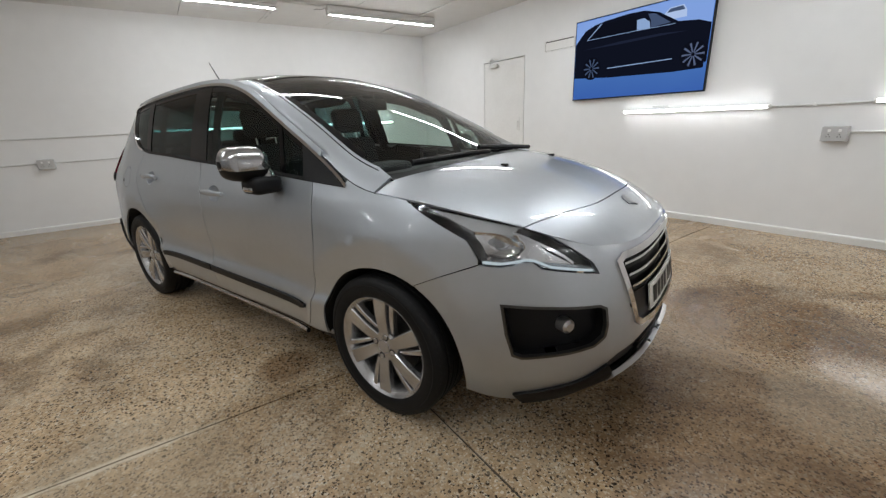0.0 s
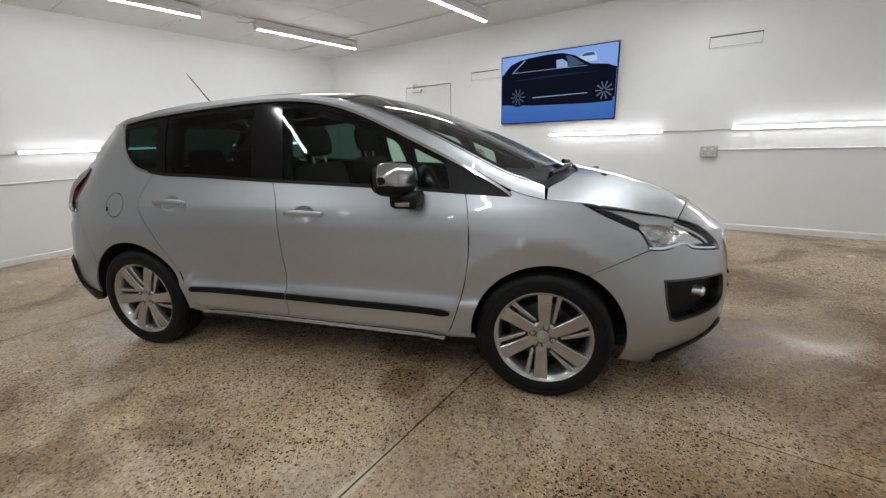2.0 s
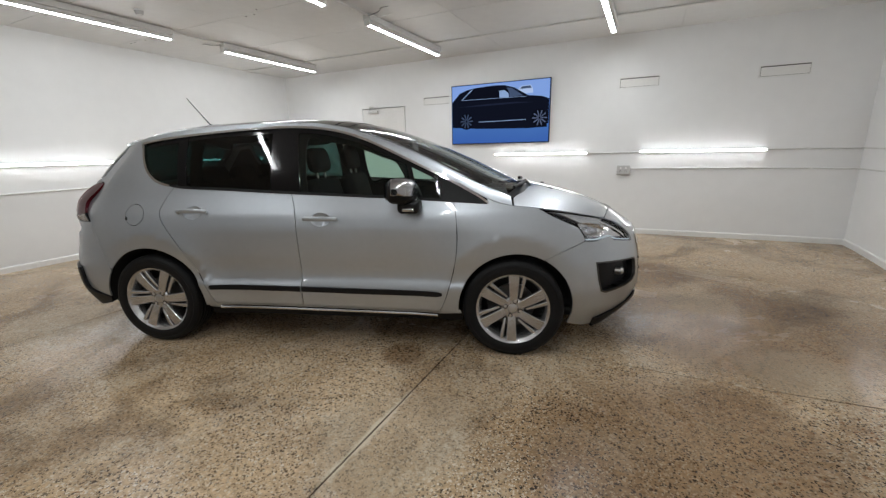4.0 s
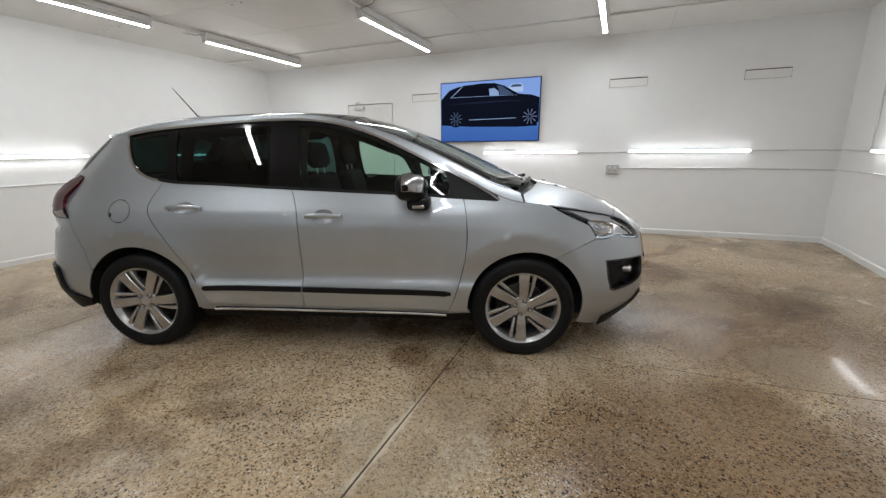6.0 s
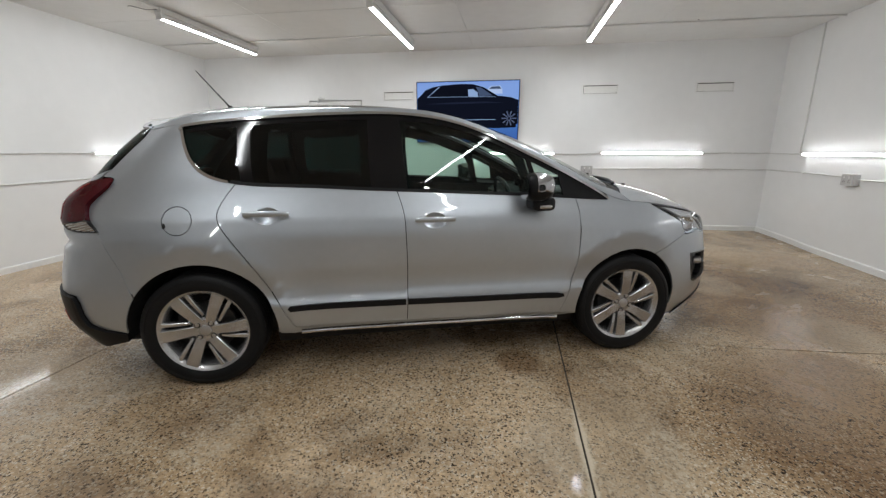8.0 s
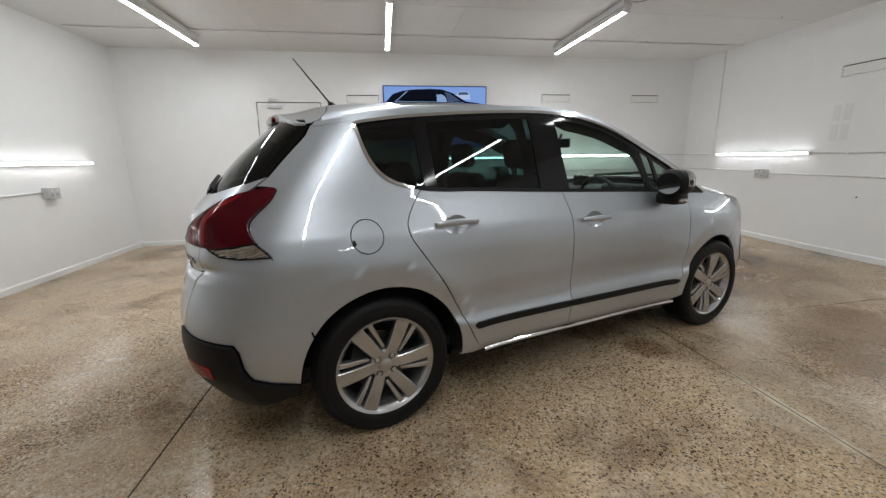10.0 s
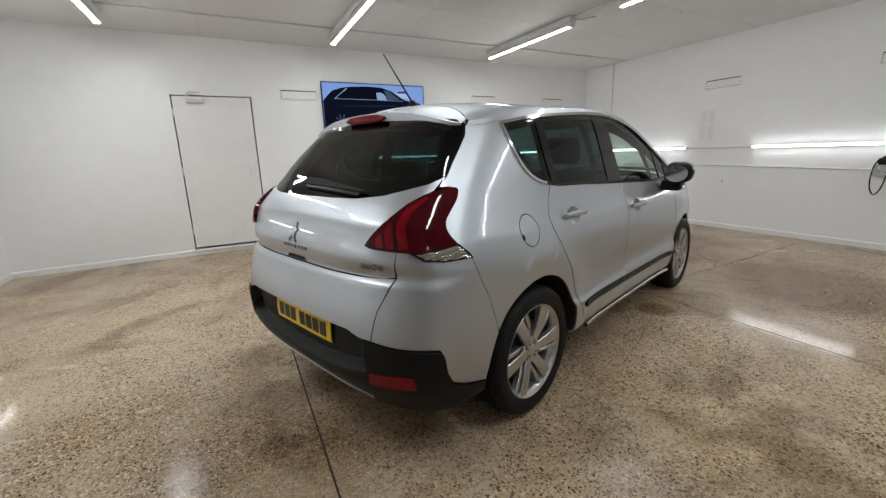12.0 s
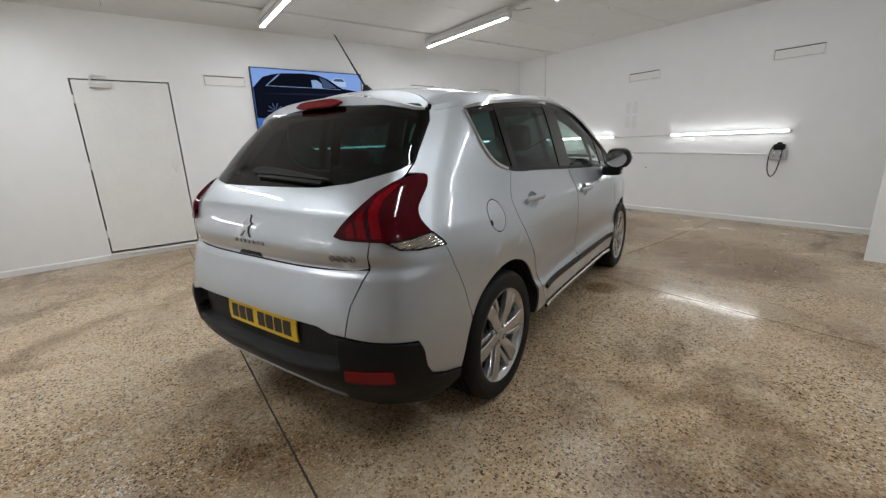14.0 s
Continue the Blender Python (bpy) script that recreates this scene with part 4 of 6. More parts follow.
def strip_along(name, mat, parent, line, width, fn=None, off=0.002, lip=0.006, mirror=False, label="", cell=0.03):
    """A narrow sheet of that width along a line on the surface."""
    up, dn = [], []
    for i, p in enumerate(line):
        a, b = line[max(0, i - 1)], line[min(len(line) - 1, i + 1)]
        d = math.hypot(b[0] - a[0], b[1] - a[1]) or 1e-9
        n = (-(b[1] - a[1]) / d * width / 2, (b[0] - a[0]) / d * width / 2)
        up.append((p[0] + n[0], p[1] + n[1]))
        dn.append((p[0] - n[0], p[1] - n[1]))
    return panel(name, mat, parent, up + dn[::-1], fn=fn, off=off, lip=lip, mirror=mirror, label=label, cell=cell)


# ---- the car ----
car = thing("car", CAR, "silver metallic crossover car with black roof glass, parked on concrete", "car")

# outlines on the side, as (x, z)
DLO_TOP = [(-1.345, 1.440), (-1.334, 1.461), (-1.089, 1.496), (-0.669, 1.531), (-0.303, 1.547), (-0.064, 1.539), (0.143, 1.506), (0.350, 1.439), (0.629, 1.310), (0.878, 1.190), (1.058, 1.092), (1.137, 1.040)]
DLO_LOW = [(1.137, 1.040), (0.908, 1.053), (0.585, 1.073), (-0.003, 1.101), (-0.338, 1.117), (-0.730, 1.139), (-0.985, 1.150), (-1.143, 1.173), (-1.239, 1.214), (-1.296, 1.277), (-1.328, 1.357), (-1.345, 1.440)]
B_SHUT = [(-0.198, 1.112), (-0.165, 1.0), (-0.155, 0.900), (-0.148, 0.654), (-0.152, 0.45), (-0.157, 0.328)]
R_SHUT = [(-1.074, 1.155), (-1.126, 1.087), (-1.161, 1.025), (-1.168, 0.985), (-1.153, 0.931), (-1.088, 0.833), (-0.999, 0.699), (-0.919, 0.557), (-0.831, 0.383), (-0.800, 0.335)]
F_SHUT = [(0.914, 1.053), (0.931, 0.969), (0.938, 0.883), (0.937, 0.740), (0.914, 0.594), (0.866, 0.426), (0.837, 0.350), (0.815, 0.318)]


def sx(pts):
    return [S(x, z) for x, z in pts]


def arch(cx, r, a0, a1, n=22):
    return [(cx + r * math.cos(radians(a)), WHEEL_Z + 0.01 + r * 0.985 * math.sin(radians(a))) for a in np.linspace(a0, a1, n)]


HEAD = [(1.455, 1.004), (1.54, 0.990), (1.66, 0.972), (1.732, 0.957), (1.80, 0.945), (1.881, 0.930)]   # upper edge along x
HEAD_UP_F = [(-0.643, 0.899), (-0.597, 0.843), (-0.547, 0.785), (-0.533, 0.742)]                          # on along y
HEAD_LOW_F = [(-0.533, 0.742), (-0.58, 0.752), (-0.636, 0.764), (-0.677, 0.775)]
HEAD_LOW = [(1.938, 0.799), (1.90, 0.798), (1.876, 0.786), (1.837, 0.779), (1.785, 0.781), (1.762, 0.803), (1.715, 0.874), (1.618, 0.919), (1.535, 0.959)]
HEAD_POLY = sx(HEAD) + [SF(y, z) for y, z in HEAD_UP_F] + [SF(y, z) for y, z in HEAD_LOW_F[1:]] + sx(HEAD_LOW)
LAMP_TOP = ends([(0.555, 0.976), (0.597, 1.019), (0.658, 1.065), (0.710, 1.121), (0.758, 1.161), (0.814, 1.184), (0.852, 1.187)])
LAMP_FRONT = ends(spline([(0.866, 1.180), (0.871, 1.166), (0.871, 1.134), (0.857, 1.095), (0.847, 1.052), (0.861, 1.012), (0.894, 0.979), (0.960, 0.933), (0.979, 0.916)], 3))
LAMP_LOW = ends([(0.857, 0.913), (0.795, 0.923), (0.767, 0.943), (0.743, 0.956), (0.696, 0.959), (0.583, 0.966)])
M_SATINCHROME = material("satin_chrome", (0.44, 0.44, 0.45), 0.20, 1.0, vary=0.03)
# chrome darkened to paint in the shaded edges of the badges
M_DARKCHROME = material("shaded_chrome", (0.30, 0.31, 0.33), 0.28, 1.0, vary=0.04)
ARCH_F, ARCH_R = (1.325, 0.335, 0.378), (-1.300, 0.332, 0.397)


def arch_pts(a, a0, a1, n=26):
    return [(a[0] + a[2] * math.cos(radians(t)), a[1] + a[2] * math.sin(radians(t))) for t in np.linspace(a0, a1, n)]


def ellipse(cx, cz, rx, rz, n=28):
    return [S(cx + rx * math.cos(2 * math.pi * k / n), cz + rz * math.sin(2 * math.pi * k / n)) for k in range(n)]


def mirrored_back(half):
    return half + [(2 * S_END - s, z) for s, z in half[::-1]]


def between(pts, x0, x1):
    return [p for p in pts if x0 < p[0] < x1]


dlo_top = curve1([p[0] for p in DLO_TOP[1:]], [p[1] for p in DLO_TOP[1:]])
low_sorted = sorted(DLO_LOW[:8], key=lambda p: p[0])
dlo_low = curve1([p[0] for p in low_sorted], [p[1] for p in low_sorted])
WIN_TOP, WIN_LOW = spline(DLO_TOP, 4), spline(DLO_LOW, 4)

# --- wings ---
GAP_F = [(1.505, 0.672), (1.62, 0.725), (1.763, 0.784)]
wing = sx(F_SHUT[::-1] + [(1.05, 1.043), (1.115, 1.042), (1.135, rail_z(1.135)), (1.17, rail_z(1.17)), (1.21, rail_z(1.21)), (1.25, rail_z(1.25)), (1.295, wing_z(1.295)), (1.38, wing_z(1.38))] + HEAD[:1] + HEAD_LOW[::-1][:4] + GAP_F[::-1]) + sx(arch_pts(ARCH_F, 61, 184))
panel("front_wing", M_PAINT, car, wing, gap=0.0024, mirror=True, cell=0.035)

# --- doors, each with a dished grip behind its handle ---
GRIP_F, GRIP_R = (0.02, 0.937, 0.072, 0.046), (-0.915, 0.982, 0.072, 0.046)
fd = sx(spline(B_SHUT, 3) + spline(F_SHUT[::-1], 3)) + sx([(0.585, 1.073), (0.3, 1.087), (-0.003, 1.101)])
front_doors = panel("front_door", M_PAINT, car, fd, holes=[ellipse(*GRIP_F)], gap=0.0024, mirror=True, cell=0.035)
rd = sx(spline(R_SHUT, 3) + spline(B_SHUT[::-1], 3)) + sx([(-0.338, 1.117), (-0.730, 1.139), (-0.985, 1.150)])
rear_doors = panel("rear_door", M_PAINT, car, rd, holes=[ellipse(*GRIP_R)], gap=0.0024, mirror=True, cell=0.035)
for g, ds in ((GRIP_F, front_doors), (GRIP_R, rear_doors)):
    cs = S(g[0], g[1])[0]

    def dish(u, v, g=g, cs=cs):
        return -0.022 * max(0.0, 1 - ((u - cs) / g[2]) ** 2 - ((v - g[1]) / g[3]) ** 2) ** 0.7
    cups = panel("grip_dish", M_PAINT, car, ellipse(*g), vary=dish, lip=0, cell=0.012, mirror=True)
    for flip, d, cup in ((1, ds[0], cups[0]), (-1, ds[1], cups[1])):
        cup.parent = d
        bm = bmesh.new()
        rings = []
        for k in range(17):
            t = k / 16
            x = g[0] - 0.118 + 0.236 * t
            c = skin(*S(x, g[1] + 0.004), 0.014 + 0.022 * math.sin(math.pi * t) ** 0.45)
            h = 0.0165 * (0.72 + 0.28 * math.sin(math.pi * t))
            rings.append([bm.verts.new((c.x, flip * (c.y + 0.008 * math.cos(a)), c.z + h * math.sin(a))) for a in np.linspace(0, 2 * math.pi, 11)[:-1]])
        for r0, r1 in zip(rings, rings[1:]):
            for k in range(10):
                bm.faces.new((r0[k], r0[(k + 1) % 10], r1[(k + 1) % 10], r1[k]))
        bm.faces.new(rings[0])
        bm.faces.new(rings[-1])
        for t in (-0.105, 0.105):
            c = skin(*S(g[0] + t, g[1] + 0.004))
            rod((c.x, flip * (c.y + 0.002), c.z), (c.x, flip * (c.y - 0.022), c.z), 0.011, bm=bm, n=8)
        bmesh.ops.recalc_face_normals(bm, faces=bm.faces)
        part("handle", bm, M_PAINT, d, "silver painted pull handle", True)

# --- rear quarters with the filler flap ---
FLAP = (-1.366, 0.968, 0.0755)
quarter = sx([(-1.074, 1.156)] + spline([(-1.143, 1.173), (-1.239, 1.214), (-1.296, 1.277), (-1.328, 1.357), (-1.345, 1.440)], 3) + [(-1.338, rail_z(-1.338)), (-1.40, rail_z(-1.40)), (-1.485, rail_z(-1.485))])
quarter += ends([(0.811, 1.451), (0.825, 1.405), (0.819, 1.325), (0.812, 1.234), (0.794, 1.193), (0.831, 1.191)]) + LAMP_TOP[-1:] + LAMP_FRONT
quarter += sx([(-1.725, 0.82), (-1.670, 0.70), (-1.628, 0.565)]) + sx(arch_pts(ARCH_R, 145, -4)) + sx([(-0.835, 0.322)] + spline(R_SHUT[::-1], 3)[:-1])
panel("rear_quarter", M_PAINT, car, quarter, holes=[ellipse(FLAP[0], FLAP[1], FLAP[2], FLAP[2])], gap=0.0024, mirror=True, cell=0.035)
panel("filler_flap", M_PAINT, car, ellipse(FLAP[0], FLAP[1], FLAP[2] - 0.0045, FLAP[2] - 0.0045), mirror=True, cell=0.02)

# dark patch on the surface paints the shade of the flap's notch
panel("flap_notch_shade", M_DARK, car, sx([(-1.436, 0.934), (-1.428, 0.928), (-1.418, 0.940), (-1.424, 0.956), (-1.434, 0.958)]), off=0.002, lip=0.004, mirror=True, cell=0.02)

# --- sills: painted edge, bright strip, black strip that paints the shade below ---
panel("sill", M_PAINT, car, sx([(-0.90, 0.322), (-0.5, 0.3225), (0.3, 0.3165), (0.955, 0.309), (0.965, 0.280), (-0.90, 0.280)]), off=-0.020, mirror=True)
for f_ in (1, -1):
    line = [skin(*S(x, z), 0.010) for x, z in spline([(-0.775, 0.309), (-0.3, 0.307), (0.3, 0.301), (0.81, 0.295)], 8)]
    part("sill_strip", tube([(p.x, f_ * p.y, p.z) for p in line], 0.0125, n=10), M_CHROME, car, "bright chrome sill strip", True)
panel("under_sill_shade", M_BLACKPL, car, sx([(-0.93, 0.276), (0.97, 0.276), (0.97, 0.19), (-0.93, 0.19)]), off=-0.055, mirror=True)
for k in (1, 0):
    if k:
        a = [(-0.836, 0.458), (-0.825, 0.472), (-0.6, 0.475), (-0.163, 0.471), (-0.163, 0.436), (-0.6, 0.440), (-0.825, 0.441)]
        obs = panel("rubbing_strip", M_BLACKPL, car, sx(a), off=0.012, lip=0.014, mirror=True, cell=0.03, label="black rubbing strip")
        for o, d in zip(obs, rear_doors):
            o.parent = d
    else:
        a = [(-0.150, 0.471), (0.3, 0.465), (0.80, 0.460), (0.838, 0.452), (0.838, 0.436), (0.80, 0.426), (0.3, 0.429), (-0.150, 0.436)]
        obs = panel("rubbing_strip", M_BLACKPL, car, sx(a), off=0.012, lip=0.014, mirror=True, cell=0.03, label="black rubbing strip")
        for o, d in zip(obs, front_doors):
            o.parent = d

# --- side glass ---


def window_piece(name, mat, x_top0, x_low0, x_top1, x_low1, **kw):
    """The piece of the window band between two slanted cuts."""
    t = [(x, dlo_top(x)) for x in np.linspace(x_top0, x_top1, max(3, int((x_top1 - x_top0) / 0.05)))]
    b = [(x, dlo_low(x)) for x in np.linspace(x_low1, x_low0, max(3, int((x_low1 - x_low0) / 0.05)))]
    return panel(name, mat, car, sx(t + b), mirror=True, cell=0.05, **kw)


rear_corner = [p for p in WIN_LOW if p[0] < -1.06] + [(-1.345, 1.440), (-1.334, 1.461)] + [(x, dlo_top(x)) for x in (-1.25, -1.15, -1.064)]
panel("quarter_window", M_TINT, car, sx([(-1.042, dlo_low(-1.042))] + rear_corner), off=-0.006, lip=0, mirror=True, label="dark tinted quarter window")
window_piece("window_pillar", M_GLOSSBLK, -1.062, -1.042, -0.991, -0.975, off=-0.002)
window_piece("rear_window", M_TINT, -0.990, -0.974, -0.353, -0.345, off=-0.006, lip=0, label="dark tinted side window")
window_piece("centre_pillar", M_GLOSSBLK, -0.352, -0.344, -0.166, -0.132, off=-0.002, label="gloss black door pillar")
window_piece("front_window", M_GLASS, -0.165, -0.131, 0.587, 0.656, off=-0.006, lip=0, label="clear side window")
window_piece("window_divider", M_GLOSSBLK, 0.588, 0.657, 0.622, 0.690, off=-0.002)
window_piece("quarter_light", M_GLASS, 0.623, 0.691, 0.80, 0.835, off=-0.006, lip=0)
window_piece("mirror_sail", M_BLACKPL, 0.801, 0.836, 1.12, 1.125, off=-0.002)
strip_along("roof_edge", M_PAINT, car, sx([(x, dlo_top(x) + 0.019) for x in np.linspace(-1.34, 0.95, 44)]), 0.028, off=0.003, lip=0.008, mirror=True)
strip_along("roof_edge", M_PAINT, car, sx([(x, rail_z(x) - 0.002) for x in np.linspace(-1.50, -1.30, 9)]), 0.024, off=0.002, lip=0.008, mirror=True)
strip_along("window_trim", M_CHROME, car, sx([p for p in WIN_TOP]), 0.015, off=0.009, lip=0.014, mirror=True, label="bright window trim")
strip_along("window_trim", M_CHROME, car, sx([p for p in WIN_LOW if p[0] < -1.10]), 0.012, off=0.007, lip=0.012, mirror=True, label="bright window trim")
strip_along("window_seal", M_BLACKPL, car, sx([(x, dlo_low(x) + 0.002) for x in np.linspace(-1.10, 1.13, 40)]), 0.018, off=0.003, lip=0.008, mirror=True)
# frames behind the glass edges
strip_along("window_frame", M_GLOSSBLK, car, sx([(x, dlo_top(x) - 0.022) for x in np.linspace(-1.30, 0.95, 40)]), 0.028, off=-0.004, lip=0.004, mirror=True)

# soft dark linings round the door windows, set in behind the glass
for x0, xl0, x1, xl1 in ((-0.215, -0.181, 0.60, 0.69), (-1.0, -0.985, -0.34, -0.33)):
    t = [(x, dlo_top(x) + 0.02) for x in np.linspace(x0, x1, 12)]
    b = [(x, dlo_low(x) - 0.03) for x in np.linspace(xl1, xl0, 12)]
    hole = [(x, dlo_top(x) - 0.055) for x in np.linspace(x0 + 0.09, x1 - 0.07, 7)] + [(x, dlo_low(x) + 0.02) for x in np.linspace(xl1 - 0.075, xl0 + 0.075, 7)]
    panel("window_lining", M_SEAT, car, sx(t + b), holes=[sx(spline(hole, 3, True))], off=-0.06, lip=0.01, mirror=True, cell=0.05)

# --- roof, pillars, screens (plan outlines) ---
edge_y = curve1([-1.5, -1.0, -0.4, 0.0, 0.374, 0.775, 1.096, 1.20], [0.50, 0.535, 0.535, 0.525, 0.585, 0.640, 0.672, 0.668])
XS = np.linspace(-1.480, 1.295, 56)
inner = [(x, -edge_y(min(x, 1.2))) for x in np.linspace(1.20, -1.05, 40)]
rail = [(x, -rail_y(x) + 0.0) for x in XS]
pillar = rail + [(1.285, -0.690), (1.215, -0.672)] + inner + [(-1.05, -0.3), (-1.05, 0.0), (-1.396, 0.0), (-1.400, -0.40), (-1.425, -0.48), (-1.470, -0.565)]


def roll_normals(x, y, n):
    """Bends only the shading normals, so the roof edge darkens as if rolled over."""
    e, w = edge_y(min(max(x, -1.5), 1.2)), rail_y(min(x, 1.2))
    t = min(max((abs(y) - e) / max(w - e, 0.02), 0.0), 1.0)
    if y > -0.2:
        return n
    return n.lerp(Vector((0.12 * n.x, -1.0, 0.40)).normalized(), 0.92 * t ** 0.6)


panel("roof_side", M_PAINT, car, pillar, fn=top, gap=0.002, mirror=True, cell=0.03, bend=roll_normals)


def whole(half):
    """A plan outline from its right half, front to back."""
    return half + [(x, -y) for x, y in half[::-1]]


screen_half = [(1.405, 0.0), (1.375, -0.28), (1.285, -0.575), (1.205, -0.66)] + [(x, -edge_y(x) + 0.006) for x in np.linspace(1.09, 0.06, 22)] + [(0.045, 0.0)]
panel("windscreen", M_SCREEN, car, whole(screen_half[1:-1]), fn=top, off=-0.006, lip=0.0, cell=0.06, label="clear laminated windscreen")
band = [(x, -edge_y(x) + 0.004) for x in np.linspace(1.09, 0.06, 22)] + [(x, -edge_y(x) + 0.034) for x in np.linspace(0.06, 1.09, 22)]
panel("screen_border", M_GLOSSBLK, car, band, fn=top, off=-0.004, lip=0.0, mirror=True)
panel("screen_header", M_GLOSSBLK, car, whole([(0.14, -0.50), (0.05, -0.52)]), fn=top, off=-0.003, lip=0.0)
roof_half = [(0.035, -0.520)] + [(x, -edge_y(x) + 0.006) for x in np.linspace(0.0, -1.035, 20)]
panel("roof_glass", M_ROOFGLASS, car, whole(roof_half), fn=top, off=-0.003, lip=0.01, label="dark panoramic roof glass")
panel("cowl", M_BLACKPL, car, [(1.475, 0.0), (1.447, -0.28), (1.37, -0.545), (1.295, -0.685), (1.21, -0.666), (1.285, -0.58), (1.372, -0.29), (1.40, 0.0)], fn=lambda x, y, o=0.0: top(x, y, o) if top(x, y).z < bonnet(x, y).z else bonnet(x, y, o), off=-0.006, mirror=True, cell=0.05)

strip_along("roof_seam", M_GLOSSBLK, car, [(x, -edge_y(min(x, 1.2)) - 0.014 - 0.006 * max(0.0, x)) for x in np.linspace(-0.30, 1.21, 34)], 0.005, fn=top, off=0.0015, lip=0.004, mirror=True, cell=0.02)

# --- bonnet and nose ---
SHUT_X = 1.893
shut = [(2.030, 0.0), (2.022, -0.25), (1.968, -0.46), (SHUT_X, -side_y(SHUT_X, wing_z(SHUT_X)))]
bon_half = spline(shut, 4) + [(x, -side_y(x, wing_z(x))) for x in np.linspace(1.875, 1.300, 24)] + [(1.300, -0.69), (1.376, -0.545), (1.452, -0.28), (1.480, 0.0)]
panel("bonnet", M_PAINT, car, whole(bon_half[1:-1]), fn=bonnet, gap=0.0024, cell=0.035)
nose_edge = [(x, -side_y(x, wing_z(x))) for x in list(np.linspace(SHUT_X, 2.15, 14)) + list(np.linspace(2.16, 2.205, 8))]
nose_half = nose_edge[::-1] + spline(shut[::-1], 4)[1:-1]
panel("nose_panel", M_PAINT, car, nose_half + [(x, -y) for x, y in nose_half[::-1]], fn=bonnet, lip=0.006, gap=0.0024, cell=0.03)

# --- front bumper with openings ---
FOG = [S(1.845, 0.640), SF(-0.66, 0.636), SF(-0.54, 0.628), SF(-0.515, 0.612), SF(-0.512, 0.545), SF(-0.530, 0.497), SF(-0.575, 0.466), SF(-0.640, 0.448), S(1.925, 0.424), S(1.890, 0.436), S(1.866, 0.520)]
GRILLE_H = [SF(0, 0.800), SF(-0.25, 0.800), SF(-0.42, 0.797), SF(-0.455, 0.775), SF(-0.425, 0.65), SF(-0.388, 0.522), SF(-0.355, 0.493), SF(-0.18, 0.484), SF(0, 0.482)]
GRILLE = GRILLE_H + [(-s, z) for s, z in GRILLE_H[1:-1][::-1]]
top_half = [SF(0, 0.822), SF(-0.2, 0.822), SF(-0.40, wing_z(2.15)), SF(-0.53, wing_z(2.09)), S(2.03, wing_z(2.03)), S(1.975, wing_z(1.975)), SF(-0.597, 0.846), SF(-0.544, 0.785), SF(-0.530, 0.742)] + [SF(y, z) for y, z in HEAD_LOW_F[1:]] + sx(HEAD_LOW[:5]) + sx([(1.768, 0.7845)] + GAP_F[::-1][1:])
low_half = sx(arch_pts(ARCH_F, 58, -20, 17)) + sx([(1.72, 0.188), (1.80, 0.160), (1.86, 0.156)]) + [SF(-0.675, 0.222), SF(-0.604, 0.302), SF(-0.54, 0.357), SF(-0.472, 0.408), SF(-0.30, 0.450), SF(-0.15, 0.462), SF(0, 0.466)]
half = top_half + low_half
panel("front_bumper", M_PAINT, car, half + [(-s, z) for s, z in half[1:-1][::-1]], holes=[GRILLE, FOG, [(-s, z) for s, z in FOG[::-1]]], gap=0.001, lip=0.012, cell=0.032)
# fog openings: bright rim, black pocket, lamp
panel("fog_surround", M_BRAKE, car, shrink(FOG, -0.001), holes=[shrink(FOG, 0.009)], off=0.003, lip=0.02, cell=0.02, mirror=True, label="dark metal fog lamp surround")
panel("fog_pocket", M_BLACKPL, car, shrink(FOG, 0.008), off=-0.055, lip=-0.055, cell=0.03, mirror=True, label="black fog lamp pocket")
for f_ in (1, -1):
    c = skin(*SF(-0.625, 0.548), -0.035)
    d = Vector((0.86, -0.50 * 1, 0)).normalized()
    bm = rod(c - d * 0.03, c + d * 0.010, 0.030, n=20, r2=0.027)
    rod(c + d * 0.010, c + d * 0.020, 0.026, bm=bm, n=20, r2=0.016)
    if f_ < 0:
        bmesh.ops.scale(bm, vec=(1, -1, 1), verts=bm.verts)
        bmesh.ops.reverse_faces(bm, faces=bm.faces)
    fl = part("fog_lamp", bm, M_SATIN, car, "round fog lamp in a black pocket", True)
# grille: bright frame, black back, bars, plate
panel("grille_frame", M_CHROME, car, shrink(GRILLE, -0.002), holes=[shrink(GRILLE, 0.024)], off=0.008, lip=0.03, cell=0.022, label="bright chrome grille frame")
grille = panel("grille_back", M_BLACKPL, car, shrink(GRILLE, 0.012), off=-0.045, lip=-0.045, cell=0.04, label="black grille back")
for z, w in ((0.752, 0.405), (0.705, 0.392), (0.658, 0.378)):
    line = [SF(y, z) for y in np.linspace(-w, w, 25)]
    strip_along("grille_bar", M_CHROME, grille, line, 0.009, off=-0.004, lip=0.026, label="chrome grille bar")
    strip_along("grille_bar", M_BLACKPL, grille, [(s, zz - 0.014) for s, zz in line], 0.014, off=-0.012, lip=0.02)
panel("grille_lower", M_BLACKPL, grille, [SF(y, 0.630) for y in np.linspace(-0.385, 0.385, 15)] + [SF(y, 0.51) for y in np.linspace(0.345, -0.345, 15)], off=-0.010, lip=0.02)
